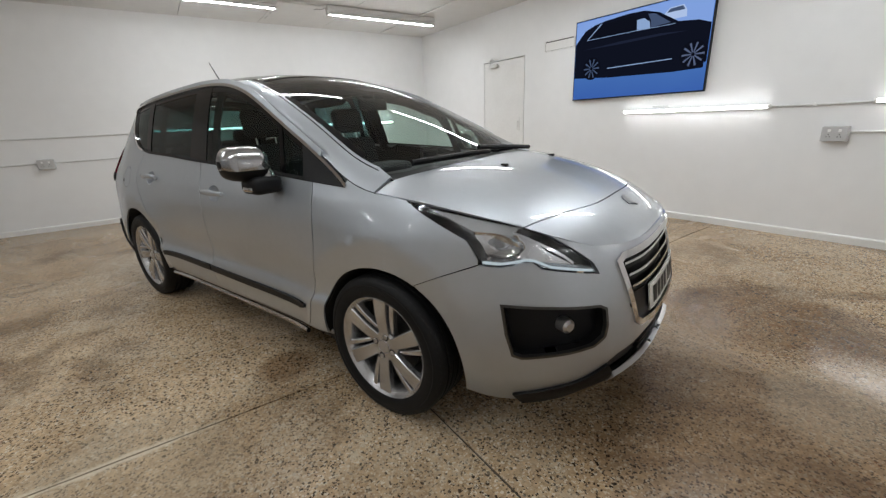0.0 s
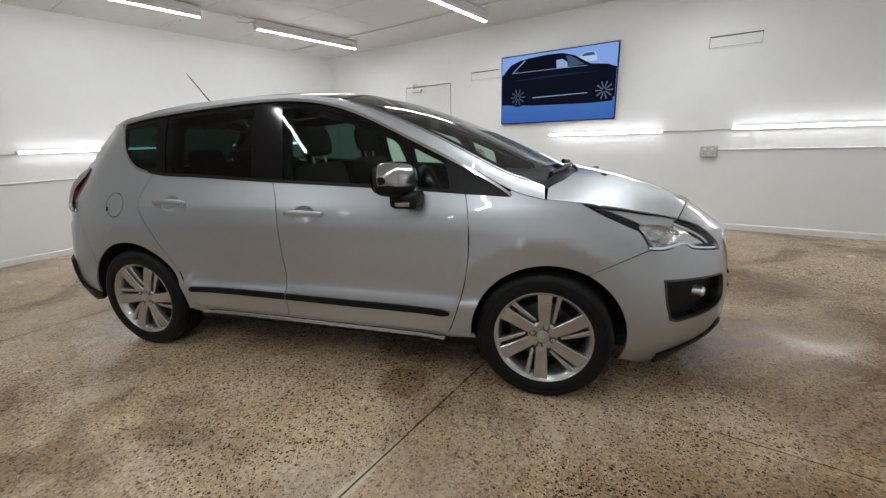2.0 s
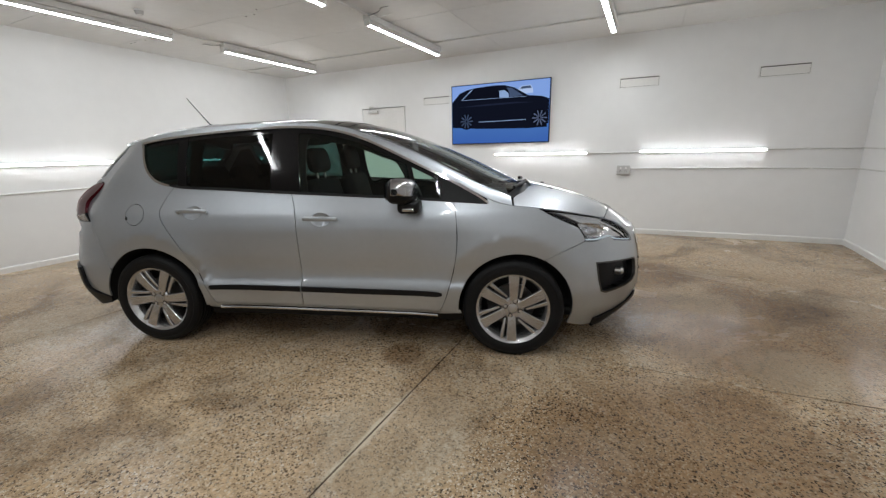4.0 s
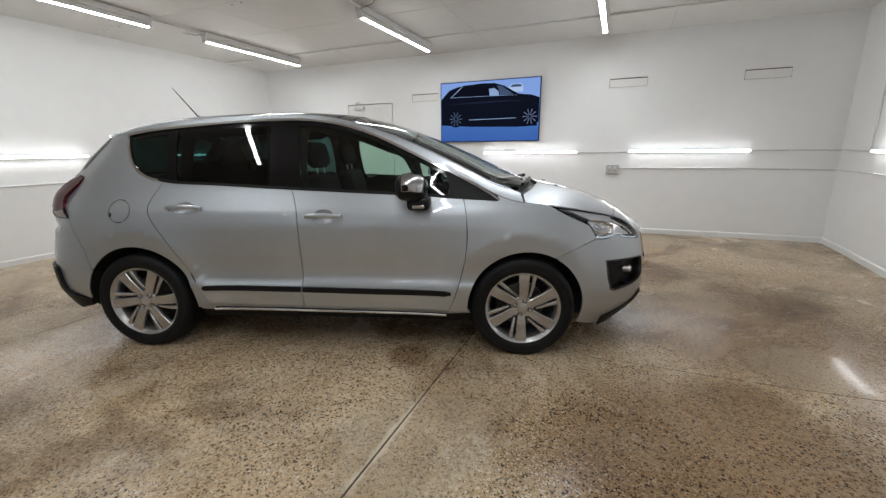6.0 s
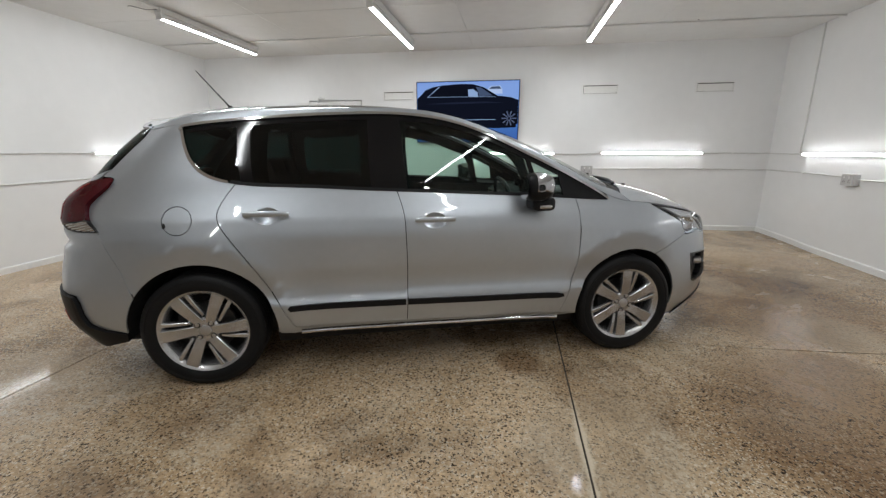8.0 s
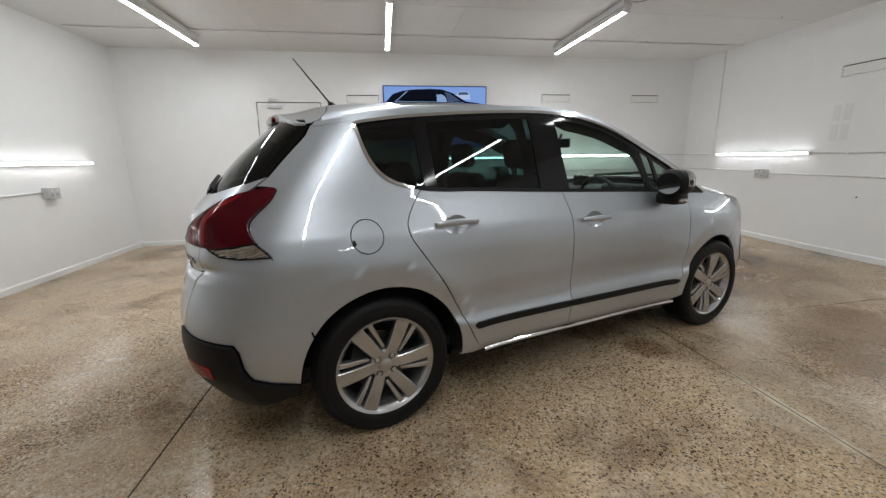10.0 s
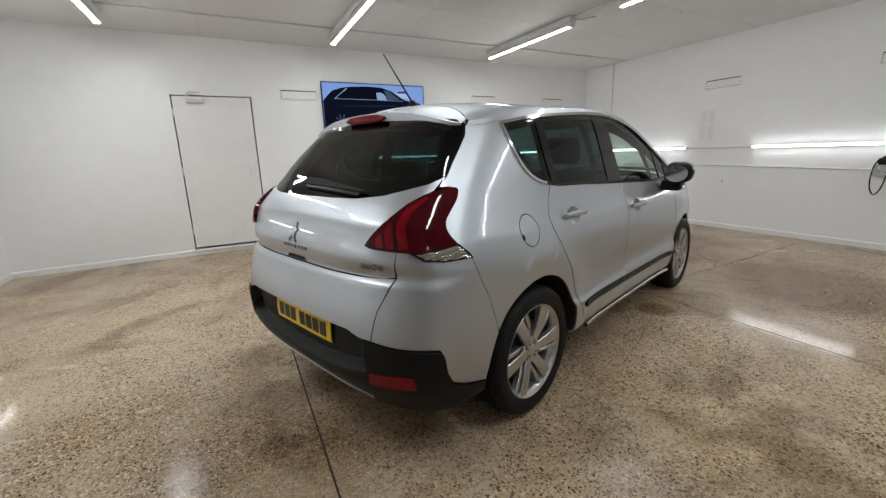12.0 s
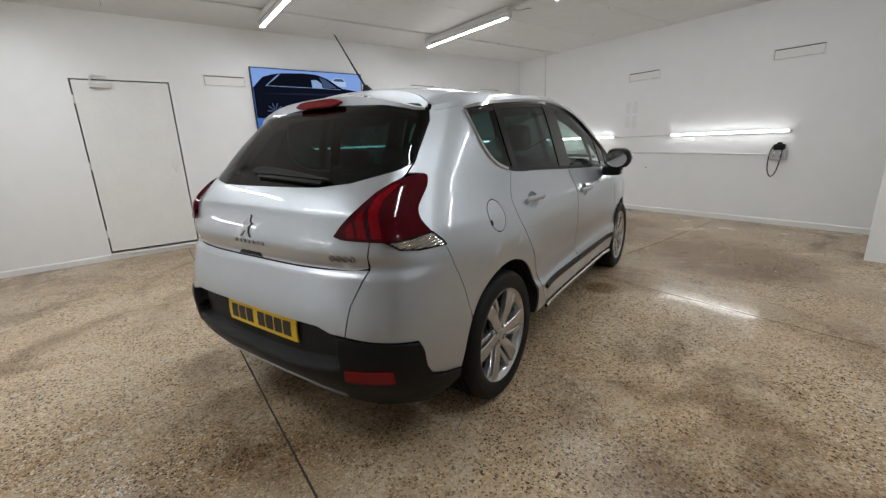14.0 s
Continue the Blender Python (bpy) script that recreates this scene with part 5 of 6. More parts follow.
# black intake and pale skid edge below
intake = [SF(-0.50, 0.310), SF(-0.52, 0.368), SF(-0.472, 0.404), SF(-0.30, 0.446), SF(-0.15, 0.459), SF(0, 0.463)]
intake_low = [SF(0, 0.352), SF(-0.25, 0.338), SF(-0.36, 0.305), SF(-0.42, 0.262)]
panel("lower_intake", M_BLACKPL, car, intake + [(-s, z) for s, z in intake[::-1][1:]] + [(-s, z) for s, z in intake_low[::-1]] + intake_low[1:], off=-0.03, lip=0.03, cell=0.03, label="black lower intake")
for z in (0.385, 0.415):
    strip_along("intake_slat", M_BLACKPL, car, [SF(y, z - 0.10 * abs(y)) for y in np.linspace(-0.30, 0.30, 15)], 0.010, off=-0.012, lip=0.02)
skid = [SF(0, 0.352), SF(-0.25, 0.338), SF(-0.36, 0.305), SF(-0.415, 0.262), SF(-0.40, 0.235), SF(-0.34, 0.250), SF(-0.2, 0.275), SF(0, 0.285)]
panel("skid_plate", M_SATIN, car, skid + [(-s, z) for s, z in skid[1:-1][::-1]], off=0.016, lip=0.02, cell=0.03, label="satin silver skid edge")
lipb = [SF(0, 0.283), SF(-0.2, 0.273), SF(-0.34, 0.248), SF(-0.41, 0.236), SF(-0.425, 0.262), SF(-0.51, 0.376), SF(-0.54, 0.354), SF(-0.604, 0.299), SF(-0.675, 0.219), S(1.87, 0.153), S(1.89, 0.140), SF(-0.60, 0.132), SF(-0.45, 0.150), SF(0, 0.205)]
panel("lower_lip", M_BLACKPL, car, lipb + [(-s, z) for s, z in lipb[1:-1][::-1]], off=0.010, lip=0.03, cell=0.030, label="black lower lip")

# --- head lamps: dark pocket, bright reflector, running-light strip, clear cover ---
M_LAMPDARK = material("lamp_silver_lining", (0.42, 0.42, 0.43), 0.20, 0.85, 0.3, vary=0.1)
M_REFLECT = material("lamp_reflector", (0.80, 0.80, 0.82), 0.07, 1.0, vary=0.02)
M_FACET = material("lamp_facets", (0.82, 0.82, 0.84), 0.08, 1.0, vary=0.02, bump=1.0, bump_scale=48)
M_BROW = material("lamp_white_liner", (0.62, 0.63, 0.65), 0.22, 0.5, 0.3, vary=0.12, scale=25, bump=0.5, bump_scale=60)
M_DRL = glowing("running_light", (0.80, 0.93, 1.0), 0.55)
heads = panel("headlamp", M_LENS, car, HEAD_POLY, off=0.001, lip=0.004, cell=0.03, mirror=True, gap=0.002)
for h in heads:
    tagged(h, "clear wrap-round headlamp with a lit lower strip")
pocket = panel("lamp_lining", M_LAMPDARK, car, HEAD_POLY, off=-0.060, lip=-0.056, cell=0.03, mirror=True, gap=0.006)
refl_zone = [S(1.735, 0.935), S(1.83, 0.92), S(1.90, 0.895), SF(-0.655, 0.868), SF(-0.60, 0.812), SF(-0.59, 0.785), SF(-0.665, 0.797), S(1.90, 0.812), S(1.83, 0.803), S(1.79, 0.80), S(1.77, 0.84), S(1.735, 0.89)]
cs, cz = S(1.815, 0.862)


def bowl(u, v):
    return -0.045 * max(0.0, 1 - ((u - cs) / 0.10) ** 2 - ((v - cz) / 0.065) ** 2) ** 0.5
refl = panel("reflector", M_FACET, car, refl_zone, off=-0.018, vary=bowl, lip=0.02, cell=0.010, mirror=True)
cover = panel("lamp_spear", M_GLOSSBLK, car, [S(1.49, 0.985), S(1.60, 0.955), S(1.70, 0.905), S(1.745, 0.86), S(1.77, 0.80), S(1.76, 0.80), S(1.715, 0.868), S(1.62, 0.915), S(1.54, 0.955)], off=-0.012, lip=0.02, mirror=True, cell=0.02)
brow = panel("lamp_brow", M_BROW, car, [S(1.52, 0.988), S(1.66, 0.966), S(1.80, 0.939), S(1.88, 0.918), S(1.865, 0.890), S(1.80, 0.902), S(1.735, 0.905), S(1.69, 0.925), S(1.60, 0.962)], off=-0.010, lip=0.015, mirror=True, cell=0.02)
wedge = panel("lamp_wedge", M_GLOSSBLK, car, [SF(-0.675, 0.893), SF(-0.645, 0.893), SF(-0.60, 0.838), SF(-0.552, 0.785), SF(-0.548, 0.770), SF(-0.60, 0.785), SF(-0.655, 0.835)], off=-0.012, lip=0.02, mirror=True, cell=0.02)
drl_line = [S(1.775, 0.792), S(1.84, 0.789), S(1.885, 0.797), S(1.915, 0.806), S(1.945, 0.803), SF(-0.655, 0.779), SF(-0.59, 0.764), SF(-0.545, 0.756)]
drl = strip_along("running_light", M_DRL, car, drl_line, 0.008, off=-0.010, lip=0.01, mirror=True, label="lit running-light strip", cell=0.015)
top_edge = strip_along("lamp_top_edge", M_GLOSSBLK, car, [S(x, z - 0.006) for x, z in HEAD] + [SF(y - 0.004, z - 0.004) for y, z in HEAD_UP_F[:3]], 0.008, off=-0.004, lip=0.01, mirror=True, cell=0.02)
bezel = strip_along("lamp_bezel", M_REFLECT, car, [S(1.865, 0.905), SF(-0.668, 0.868), SF(-0.62, 0.818), SF(-0.60, 0.79)], 0.010, off=-0.008, lip=0.015, mirror=True, cell=0.02)
for k in (0, 1):
    for grp in (pocket, refl, cover, brow, drl, wedge, top_edge, bezel):
        grp[k].parent = heads[k]
    bm = bmesh.new()
    f_ = 1 if k == 0 else -1
    c = skin(*S(1.835, 0.872), -0.040)
    bmesh.ops.create_uvsphere(bm, u_segments=20, v_segments=12, radius=0.033, matrix=Matrix.Translation((c.x, f_ * c.y, c.z)))
    part("projector", bm, M_LENS, heads[k], "", True)

# --- tail ---
M_REDLENS = material("red_lens", (0.060, 0.0012, 0.005), 0.05, 0.0, 0.06, vary=0.25, scale=14, spec=0.25)
M_REDBAR = material("bright_red_bar", (0.20, 0.0012, 0.006), 0.08, 0.0, 0.15, vary=0.25, scale=40, spec=0.25)
M_CLEARLENS = material("clear_ribbed_lens", (0.46, 0.45, 0.44), 0.10, 0.9, 1.0, vary=0.25, scale=40)
TAIL_RED = LAMP_TOP + LAMP_FRONT[:-6] + ends([(0.905, 0.969), (0.84, 0.959), (0.78, 0.953), (0.757, 0.951)]) + LAMP_LOW[3:]
TAIL_CLEAR = ends([(0.905, 0.968), (0.960, 0.933), (0.979, 0.916), (0.857, 0.913), (0.795, 0.923), (0.767, 0.943), (0.758, 0.950), (0.78, 0.952), (0.84, 0.958)])


def swell(u, v):
    return 0.018 * max(0.0, math.sin(math.pi * min(max((v - 0.90) / 0.29, 0), 1)))
tails = panel("tail_lamp", M_REDLENS, car, TAIL_RED, off=0.004, vary=swell, lip=0.05, cell=0.016, mirror=True, label="dark red wrap-round tail lamp")


def ribs(u, v):
    return swell(u, v) + 0.0030 * math.sin((v + 0.25 * u) * 480)


clear = panel("reversing_lens", M_CLEARLENS, car, shrink(TAIL_CLEAR, 0.003), off=0.004, vary=ribs, lip=0.03, cell=0.0042, mirror=True, label="clear reversing lens")
fangs = []
for blade in ([(0.612, 0.972), (0.612, 1.003), (0.640, 1.030), (0.645, 0.972)], [(0.655, 0.970), (0.655, 1.035), (0.687, 1.065), (0.690, 0.968)], [(0.708, 0.968), (0.706, 1.060), (0.722, 1.105), (0.765, 1.150), (0.782, 1.152), (0.748, 1.100), (0.738, 1.050), (0.742, 0.968)], [(0.693, 0.964), (0.693, 1.085), (0.699, 1.090), (0.699, 0.964)]):
    fangs.append(panel("lamp_blade", M_REDBAR if blade[0][0] != 0.693 else M_GLOSSBLK, car, ends(blade), off=0.0056, vary=swell, lip=0.002, cell=0.015, mirror=True))
rim_l = panel("lamp_edge", M_GLOSSBLK, car, shrink(TAIL_CLEAR, -0.003), holes=[shrink(TAIL_CLEAR, 0.003)], off=0.006, vary=swell, lip=0.02, cell=0.012, mirror=True)
for k in (0, 1):
    rim_l[k].parent = tails[k]
    clear[k].parent = tails[k]
    for f_ in fangs:
        f_[k].parent = tails[k]

tg_half = [SB(0, 0.843), SB(-0.30, 0.843), SB(-0.49, 0.846), SB(-0.60, 0.846), SB(-0.651, 0.855), *LAMP_LOW[4:], *LAMP_TOP[:5], *ends([(0.787, 1.183), (0.791, 1.191), (0.808, 1.232), (0.759, 1.206), (0.567, 1.164), (0.401, 1.149), (0.219, 1.146), (0.0, 1.146)])]
tailgate = panel("tailgate", M_PAINT, car, mirrored_back(tg_half[1:-1]), gap=0.0012, cell=0.035)
rg_half = ends([(0.0, 1.148), (0.114, 1.148), (0.401, 1.151), (0.564, 1.167), (0.759, 1.209), (0.806, 1.236), (0.812, 1.328), (0.816, 1.409), (0.801, 1.453), (0.759, 1.481), (0.415, 1.497), (0.113, 1.499), (0.0, 1.499)])
rear_glass = panel("rear_window", M_TINT, tailgate, mirrored_back(rg_half[1:-1]), off=-0.004, lip=0.004, cell=0.05, label="dark tinted rear window")
# added black backing sheet behind the gap beside the glass
strip_along("glass_gap_backing", M_GLOSSBLK, tailgate, ends([(0.745, 1.199), (0.759, 1.209), (0.806, 1.236), (0.812, 1.328), (0.816, 1.409), (0.799, 1.46)]), 0.030, off=-0.009, lip=0.0, mirror=True)
inner_g = shrink(mirrored_back(rg_half[1:-1]), 0.035)
panel("glass_border", M_GLOSSBLK, rear_glass, shrink(mirrored_back(rg_half[1:-1]), 0.004), holes=[inner_g], off=-0.006, lip=0, cell=0.03)
low_half_r = [SB(0, 0.839), SB(-0.30, 0.839), SB(-0.48, 0.842), SB(-0.651, 0.850), SB(-0.605, 0.72), SB(-0.588, 0.636), SB(-0.580, 0.600), SB(-0.52, 0.606), SB(-0.46, 0.626), SB(-0.30, 0.630), SB(0, 0.630)]


def shelf(u, v):
    """The bumper line stands out below the tailgate and runs out round the corner."""
    t, f = min(max((0.850 - v) / 0.040, 0.0), 1.0), min(max((abs(S_END - u) - 0.66) / 0.36, 0.0), 1.0)
    return 0.020 * t * t * (3 - 2 * t) * (1 - f * f * (3 - 2 * f))


panel("lower_tailgate", M_PAINT, car, mirrored_back(low_half_r[1:-1]), gap=0.0010, cell=0.018, vary=shelf)
corner = LAMP_FRONT[-1:] + LAMP_LOW[:5] + [SB(-0.656, 0.852), SB(-0.607, 0.72), SB(-0.590, 0.636), SB(-0.582, 0.600), SB(-0.68, 0.585), S(-1.932, 0.565), S(-1.915, 0.53), S(-1.903, 0.455), S(-1.875, 0.405), S(-1.803, 0.373), S(-1.705, 0.350)] + sx(arch_pts(ARCH_R, 178, 146, 12)) + sx([(-1.670, 0.70), (-1.725, 0.82)])
panel("bumper_corner", M_PAINT, car, corner, gap=0.0012, mirror=True, cell=0.020, vary=shelf)

strip_along("joint_backing", M_PAINT, car, [S(-1.765, 0.90), S(-1.725, 0.82), S(-1.670, 0.70), S(-1.640, 0.58)], 0.03, off=-0.0035, lip=0.004, mirror=True)


def ledge(u, v):
    """The black bumper stands out as a step below the plate."""
    y = abs(S_END - u)
    up = 1 / (1 + math.exp(-(v - 0.425 - 0.16 * y * y) / 0.004))
    mid = 1 / (1 + math.exp((y - 0.545) / 0.004))
    side = min(max((y - 0.86) / 0.22, 0.0), 1.0)
    return 0.030 - 0.028 * side - 0.064 * up * mid
bb_half = [SB(0, 0.626), SB(-0.30, 0.626), SB(-0.46, 0.622), SB(-0.52, 0.602), SB(-0.582, 0.596), SB(-0.68, 0.581), S(-1.935, 0.561), S(-1.918, 0.528), S(-1.906, 0.453), S(-1.878, 0.401), S(-1.803, 0.369), S(-1.70, 0.346), S(-1.70, 0.300), S(-1.85, 0.272), SB(-0.60, 0.265), SB(-0.30, 0.262), SB(0, 0.262)]
rear_bumper = panel("rear_bumper", M_BLACKPL, car, mirrored_back(bb_half[1:-1]), vary=ledge, off=0.0, cell=0.0105, lip=0.02, label="black textured lower bumper")
pl = [SB(y, 0.332 - 0.10 * max(0, abs(y) - 0.25)) for y in np.linspace(-0.50, 0.50, 25)]
strip_along("skid_strip", M_SATIN, car, pl, 0.018, off=0.036, lip=0.016, label="satin silver skid strip")
refs = panel("reflector", M_REDLENS, car, [SB(-0.572, 0.416), SB(-0.568, 0.422), SB(-0.578, 0.466), SB(-0.584, 0.470), SB(-0.728, 0.472), SB(-0.740, 0.466), SB(-0.738, 0.420), SB(-0.732, 0.415)], off=0.034, lip=0.012, cell=0.03, mirror=True, label="red bumper reflector")
for o in refs:
    o.data.materials[0] = M_REDBAR

for d in (-0.43, 0.40):
    c, e = skin(*SE(d, 0.545), -0.036), skin(*SE(d, 0.545), -0.030)
    part("parking_sensor", rod(c, e, 0.011, n=14), M_DARK, rear_bumper, "small round parking sensor", True)

# --- number plates with bars for characters ---
M_YELLOW = material("yellow_plate", (0.85, 0.55, 0.02), 0.35, vary=0.04)
M_WHITEPL = material("white_plate", (0.80, 0.80, 0.78), 0.35, vary=0.04)
M_INK = material("plate_black", (0.012, 0.012, 0.012), 0.5)


def plate(mat, at, y0, y1, z0, z1, off, label):
    p = panel("number_plate", mat, car, [at(y, z0) for y in np.linspace(y0, y1, 9)] + [at(y, z1) for y in np.linspace(y1, y0, 9)], off=off, lip=0.006, cell=0.05, label=label)
    w = y1 - y0
    for a, b in ((0.07, 0.17), (0.19, 0.29), (0.31, 0.41), (0.43, 0.53), (0.60, 0.70), (0.72, 0.82), (0.84, 0.94)):
        panel("plate_bar", M_INK, p, [at(y0 + w * a, z0 + 0.020), at(y0 + w * b, z0 + 0.020), at(y0 + w * b, z1 - 0.020), at(y0 + w * a, z1 - 0.020)], off=off + 0.0015, lip=0, cell=0.05)


plate(M_YELLOW, SB, -0.305, 0.217, 0.508, 0.618, -0.014, "yellow number plate with plain black bars")
plate(M_WHITEPL, SF, -0.26, 0.26, 0.522, 0.632, 0.004, "white number plate with plain black bars")
# badges as plain shapes, their chrome darkened for the shade on the edges
panel("nose_badge", M_DARKCHROME, car, [(2.075, -0.035), (2.105, -0.04), (2.11, 0.0), (2.125, 0.035), (2.07, 0.04), (2.06, 0.0)], fn=bonnet, off=0.006, lip=0.008, cell=0.03, label="plain badge in darkened chrome")
lion = [(-0.008, 1.023), (0.022, 1.030), (0.011, 1.002), (0.031, 0.991), (0.005, 0.978), (0.005, 0.950), (0.020, 0.933), (-0.013, 0.937), (-0.021, 0.960), (-0.054, 0.933), (-0.062, 0.937), (-0.037, 0.971), (-0.038, 0.991)]
panel("tail_badge", M_DARKCHROME, tailgate, ends(lion), off=0.006, lip=0.008, cell=0.02, label="plain badge in darkened chrome")
for k in range(7):
    d = -0.118 + 0.035 * k
    panel("badge_bar", M_DARKCHROME, tailgate, ends([(d, 0.906), (d + 0.023, 0.906), (d + 0.023, 0.921), (d, 0.921)]), off=0.004, lip=0.005, cell=0.05)
for k in range(4):
    d = 0.512 + 0.030 * k
    ring = [(d + 0.0125 + 0.0125 * math.cos(a), 0.894 + 0.013 * math.sin(a)) for a in np.linspace(0, 2 * math.pi, 15)[:-1]]
    panel("badge_ring", M_DARKCHROME, tailgate, ends(ring), holes=[ends([(d + 0.0125 + 0.5 * (x - d - 0.0125), 0.894 + 0.5 * (z - 0.894)) for x, z in ring])], off=0.004, lip=0.005, cell=0.02)
panel("gate_release", M_DARK, tailgate, [SB(y, z) for y, z in ((0.12, 0.846), (-0.07, 0.846), (-0.05, 0.862), (0.10, 0.862))], off=0.003, lip=0.004)

# --- spoiler with the high brake lamp ---
sp_half = [(-1.400, 0.0), (-1.405, -0.40), (-1.430, -0.48), (-1.478, -0.570), (-1.545, -0.600), (-1.588, -0.572), (-1.608, -0.50), (-1.626, -0.33), (-1.636, 0.0)]
spoiler = panel("roof_spoiler", M_PAINT, car, whole(sp_half[1:-1]), fn=spoil, lip=0.040, cell=0.03)
bm = bmesh.new()
rows = []
for y in np.linspace(-0.165, 0.165, 23):
    c = spoil(-1.636 + 0.10 * y * y, y)
    e = 0.018 * max(0.25, 1 - (abs(y) / 0.166) ** 8)
    zm = c.z - 0.024
    rows.append([bm.verts.new(p) for p in ((c.x + 0.02, y, zm + e), (c.x - 0.006, y, zm + e), (c.x - 0.010, y, zm + 0.6 * e), (c.x - 0.010, y, zm - 0.6 * e), (c.x - 0.006, y, zm - e), (c.x + 0.02, y, zm - e))])
for a, b in zip(rows, rows[1:]):
    for k in range(6):
        bm.faces.new((a[k], b[k], b[(k + 1) % 6], a[(k + 1) % 6]))
bm.faces.new(rows[0])
bm.faces.new(rows[-1])
bmesh.ops.recalc_face_normals(bm, faces=bm.faces)
part("brake_lamp", bm, M_REDBAR, spoiler, "red high brake lamp")
# underside of the spoiler
panel("spoiler_underside", M_BLACKPL, spoiler, whole([(-1.45, -0.50), (-1.53, -0.57), (-1.585, -0.48), (-1.615, -0.30)]), fn=spoil, off=-0.044, lip=0, cell=0.06)

# --- wipers, washers, aerial ---


def wiper(pts, fn, off, name, parent):
    bm = tube([fn(*p, off) for p in pts], 0.012, n=8)
    tube([fn(*p, off - 0.010) for p in pts[1:]], 0.005, bm=bm, n=6)
    part(name, bm, M_BLACKPL, parent, "black wiper arm and blade", True)


wiper([(1.42, -0.10), (1.40, -0.25), (1.37, -0.42), (1.31, -0.58)], top, 0.022, "wiper", car)
wiper([(1.40, 0.42), (1.41, 0.25), (1.40, 0.08), (1.37, -0.12)], top, 0.022, "wiper", car)
arm = panel("rear_wiper", M_DARK, tailgate, ends([(-0.170, 1.203), (-0.150, 1.214), (-0.090, 1.219), (0.05, 1.212), (0.25, 1.194), (0.44, 1.174), (0.47, 1.166), (0.25, 1.176), (0.05, 1.184), (-0.10, 1.188), (-0.155, 1.192)]), off=0.018, lip=0.018, cell=0.03, label="black rear wiper arm and blade")
strip_along("wiper_blade", M_BLACKPL, arm, ends([(-0.11, 1.184), (0.05, 1.178), (0.25, 1.169), (0.42, 1.160)]), 0.012, off=0.012, lip=0.012)
for y in (-0.26, 0.30):
    c = bonnet(1.60, y)
    part("washer_jet", box(c.x - 0.02, c.x + 0.012, c.y - 0.012, c.y + 0.012, c.z - 0.004, c.z + 0.010, 0.004), M_BLACKPL, car)
c = top(-1.28, 0.0)
aer = part("aerial_base", rod(c - Vector((0, 0, 0.004)), c + Vector((-0.015, 0, 0.028)), 0.032, n=16, r2=0.012), M_BLACKPL, car, "", True)
part("aerial", rod(c + Vector((-0.012, 0, 0.02)), (-1.485, 0, 1.858), 0.0055, n=8, r2=0.0028), M_BLACKPL, aer, "black rod aerial leaning back")

# --- door mirrors ---
for f_ in (1, -1):
    def shell(z0, z1, grow=0.0, y0=-0.865, y1=-1.065):
        bm = bmesh.new()
        rings = []
        for k in range(13):
            t = k / 12
            y = y0 + (y1 - y0) * t
            e = (1 - (2 * t - 1) ** 4) ** 0.5 if 0 < t < 1 else 0.0
            e = max(e, 0.25) * (1.0 - 0.14 * t)
            zc, hz, xc, hx = 1.128 + 0.008 * t, 0.086 * e + grow, 0.612 - 0.03 * t, 0.104 * e + grow
            ring = []
            for a in np.linspace(0, 2 * math.pi, 21)[:-1]:
                cx, cz = math.cos(a), math.sin(a)
                px = math.copysign(abs(cx) ** (0.55 if cx < 0 else 0.9), cx)
                pz = math.copysign(abs(cz) ** 0.75, cz)
                x = xc + hx * (px if cx > 0 else 0.75 * px)
                z = min(max(zc + hz * pz, z0), z1)
                ring.append(bm.verts.new((x, f_ * y, z)))
            rings.append(ring)
        for r0, r1 in zip(rings, rings[1:]):
            for k in range(20):
                bm.faces.new((r0[k], r0[(k + 1) % 20], r1[(k + 1) % 20], r1[k]))
        bm.faces.new(rings[0])
        bm.faces.new(rings[-1])
        bmesh.ops.recalc_face_normals(bm, faces=bm.faces)
        return bm
    mir = part("door_mirror", shell(1.0, 1.3), M_BLACKPL, car, "door mirror with a bright cap and black base", True)
    bm = shell(1.108, 1.3, 0.004)
    bmesh.ops.bisect_plane(bm, geom=bm.verts[:] + bm.edges[:] + bm.faces[:], plane_co=(0.562, 0, 0), plane_no=(-1, 0, 0), clear_outer=True)
    part("cap", bm, M_SATINCHROME, mir, "bright chrome mirror cap", True)
    bm = bmesh.new()
    bmesh.ops.create_circle(bm, cap_ends=True, segments=28, radius=1.0, matrix=Matrix.Translation((0.519, f_ * -0.960, 1.130)) @ pose(0, 0, 0, 0, 90, 0) @ Matrix.Diagonal((0.064, 0.080, 1, 1)))
    part("mirror_glass", bm, M_REFLECT, mir, "mirror glass")
    bm = box(0.575, 0.715, -0.985, -0.835, 0.992, 1.075, 0.028, segs=3)
    if f_ < 0:
        bmesh.ops.scale(bm, vec=(1, -1, 1), verts=bm.verts)
        bmesh.ops.reverse_faces(bm, faces=bm.faces)
    part("foot", bm, M_BLACKPL, mir, "black mirror foot", True)
    neck = tube([(0.625, f_ * -0.915, 1.135), (0.640, f_ * -0.895, 1.105), (0.655, f_ * -0.885, 1.075), (0.662, f_ * -0.882, 1.05)], 0.040, n=14)
    part("neck", neck, M_SATINCHROME, mir, "bright chrome mirror neck", True)
    bm = box(0.610, 0.685, -0.992, -0.976, 1.008, 1.032, 0.008, segs=3)
    if f_ < 0:
        bmesh.ops.scale(bm, vec=(1, -1, 1), verts=bm.verts)
        bmesh.ops.reverse_faces(bm, faces=bm.faces)
    part("side_repeater", bm, M_CLEARLENS, mir, "clear indicator lens", True)

# --- wheels ---


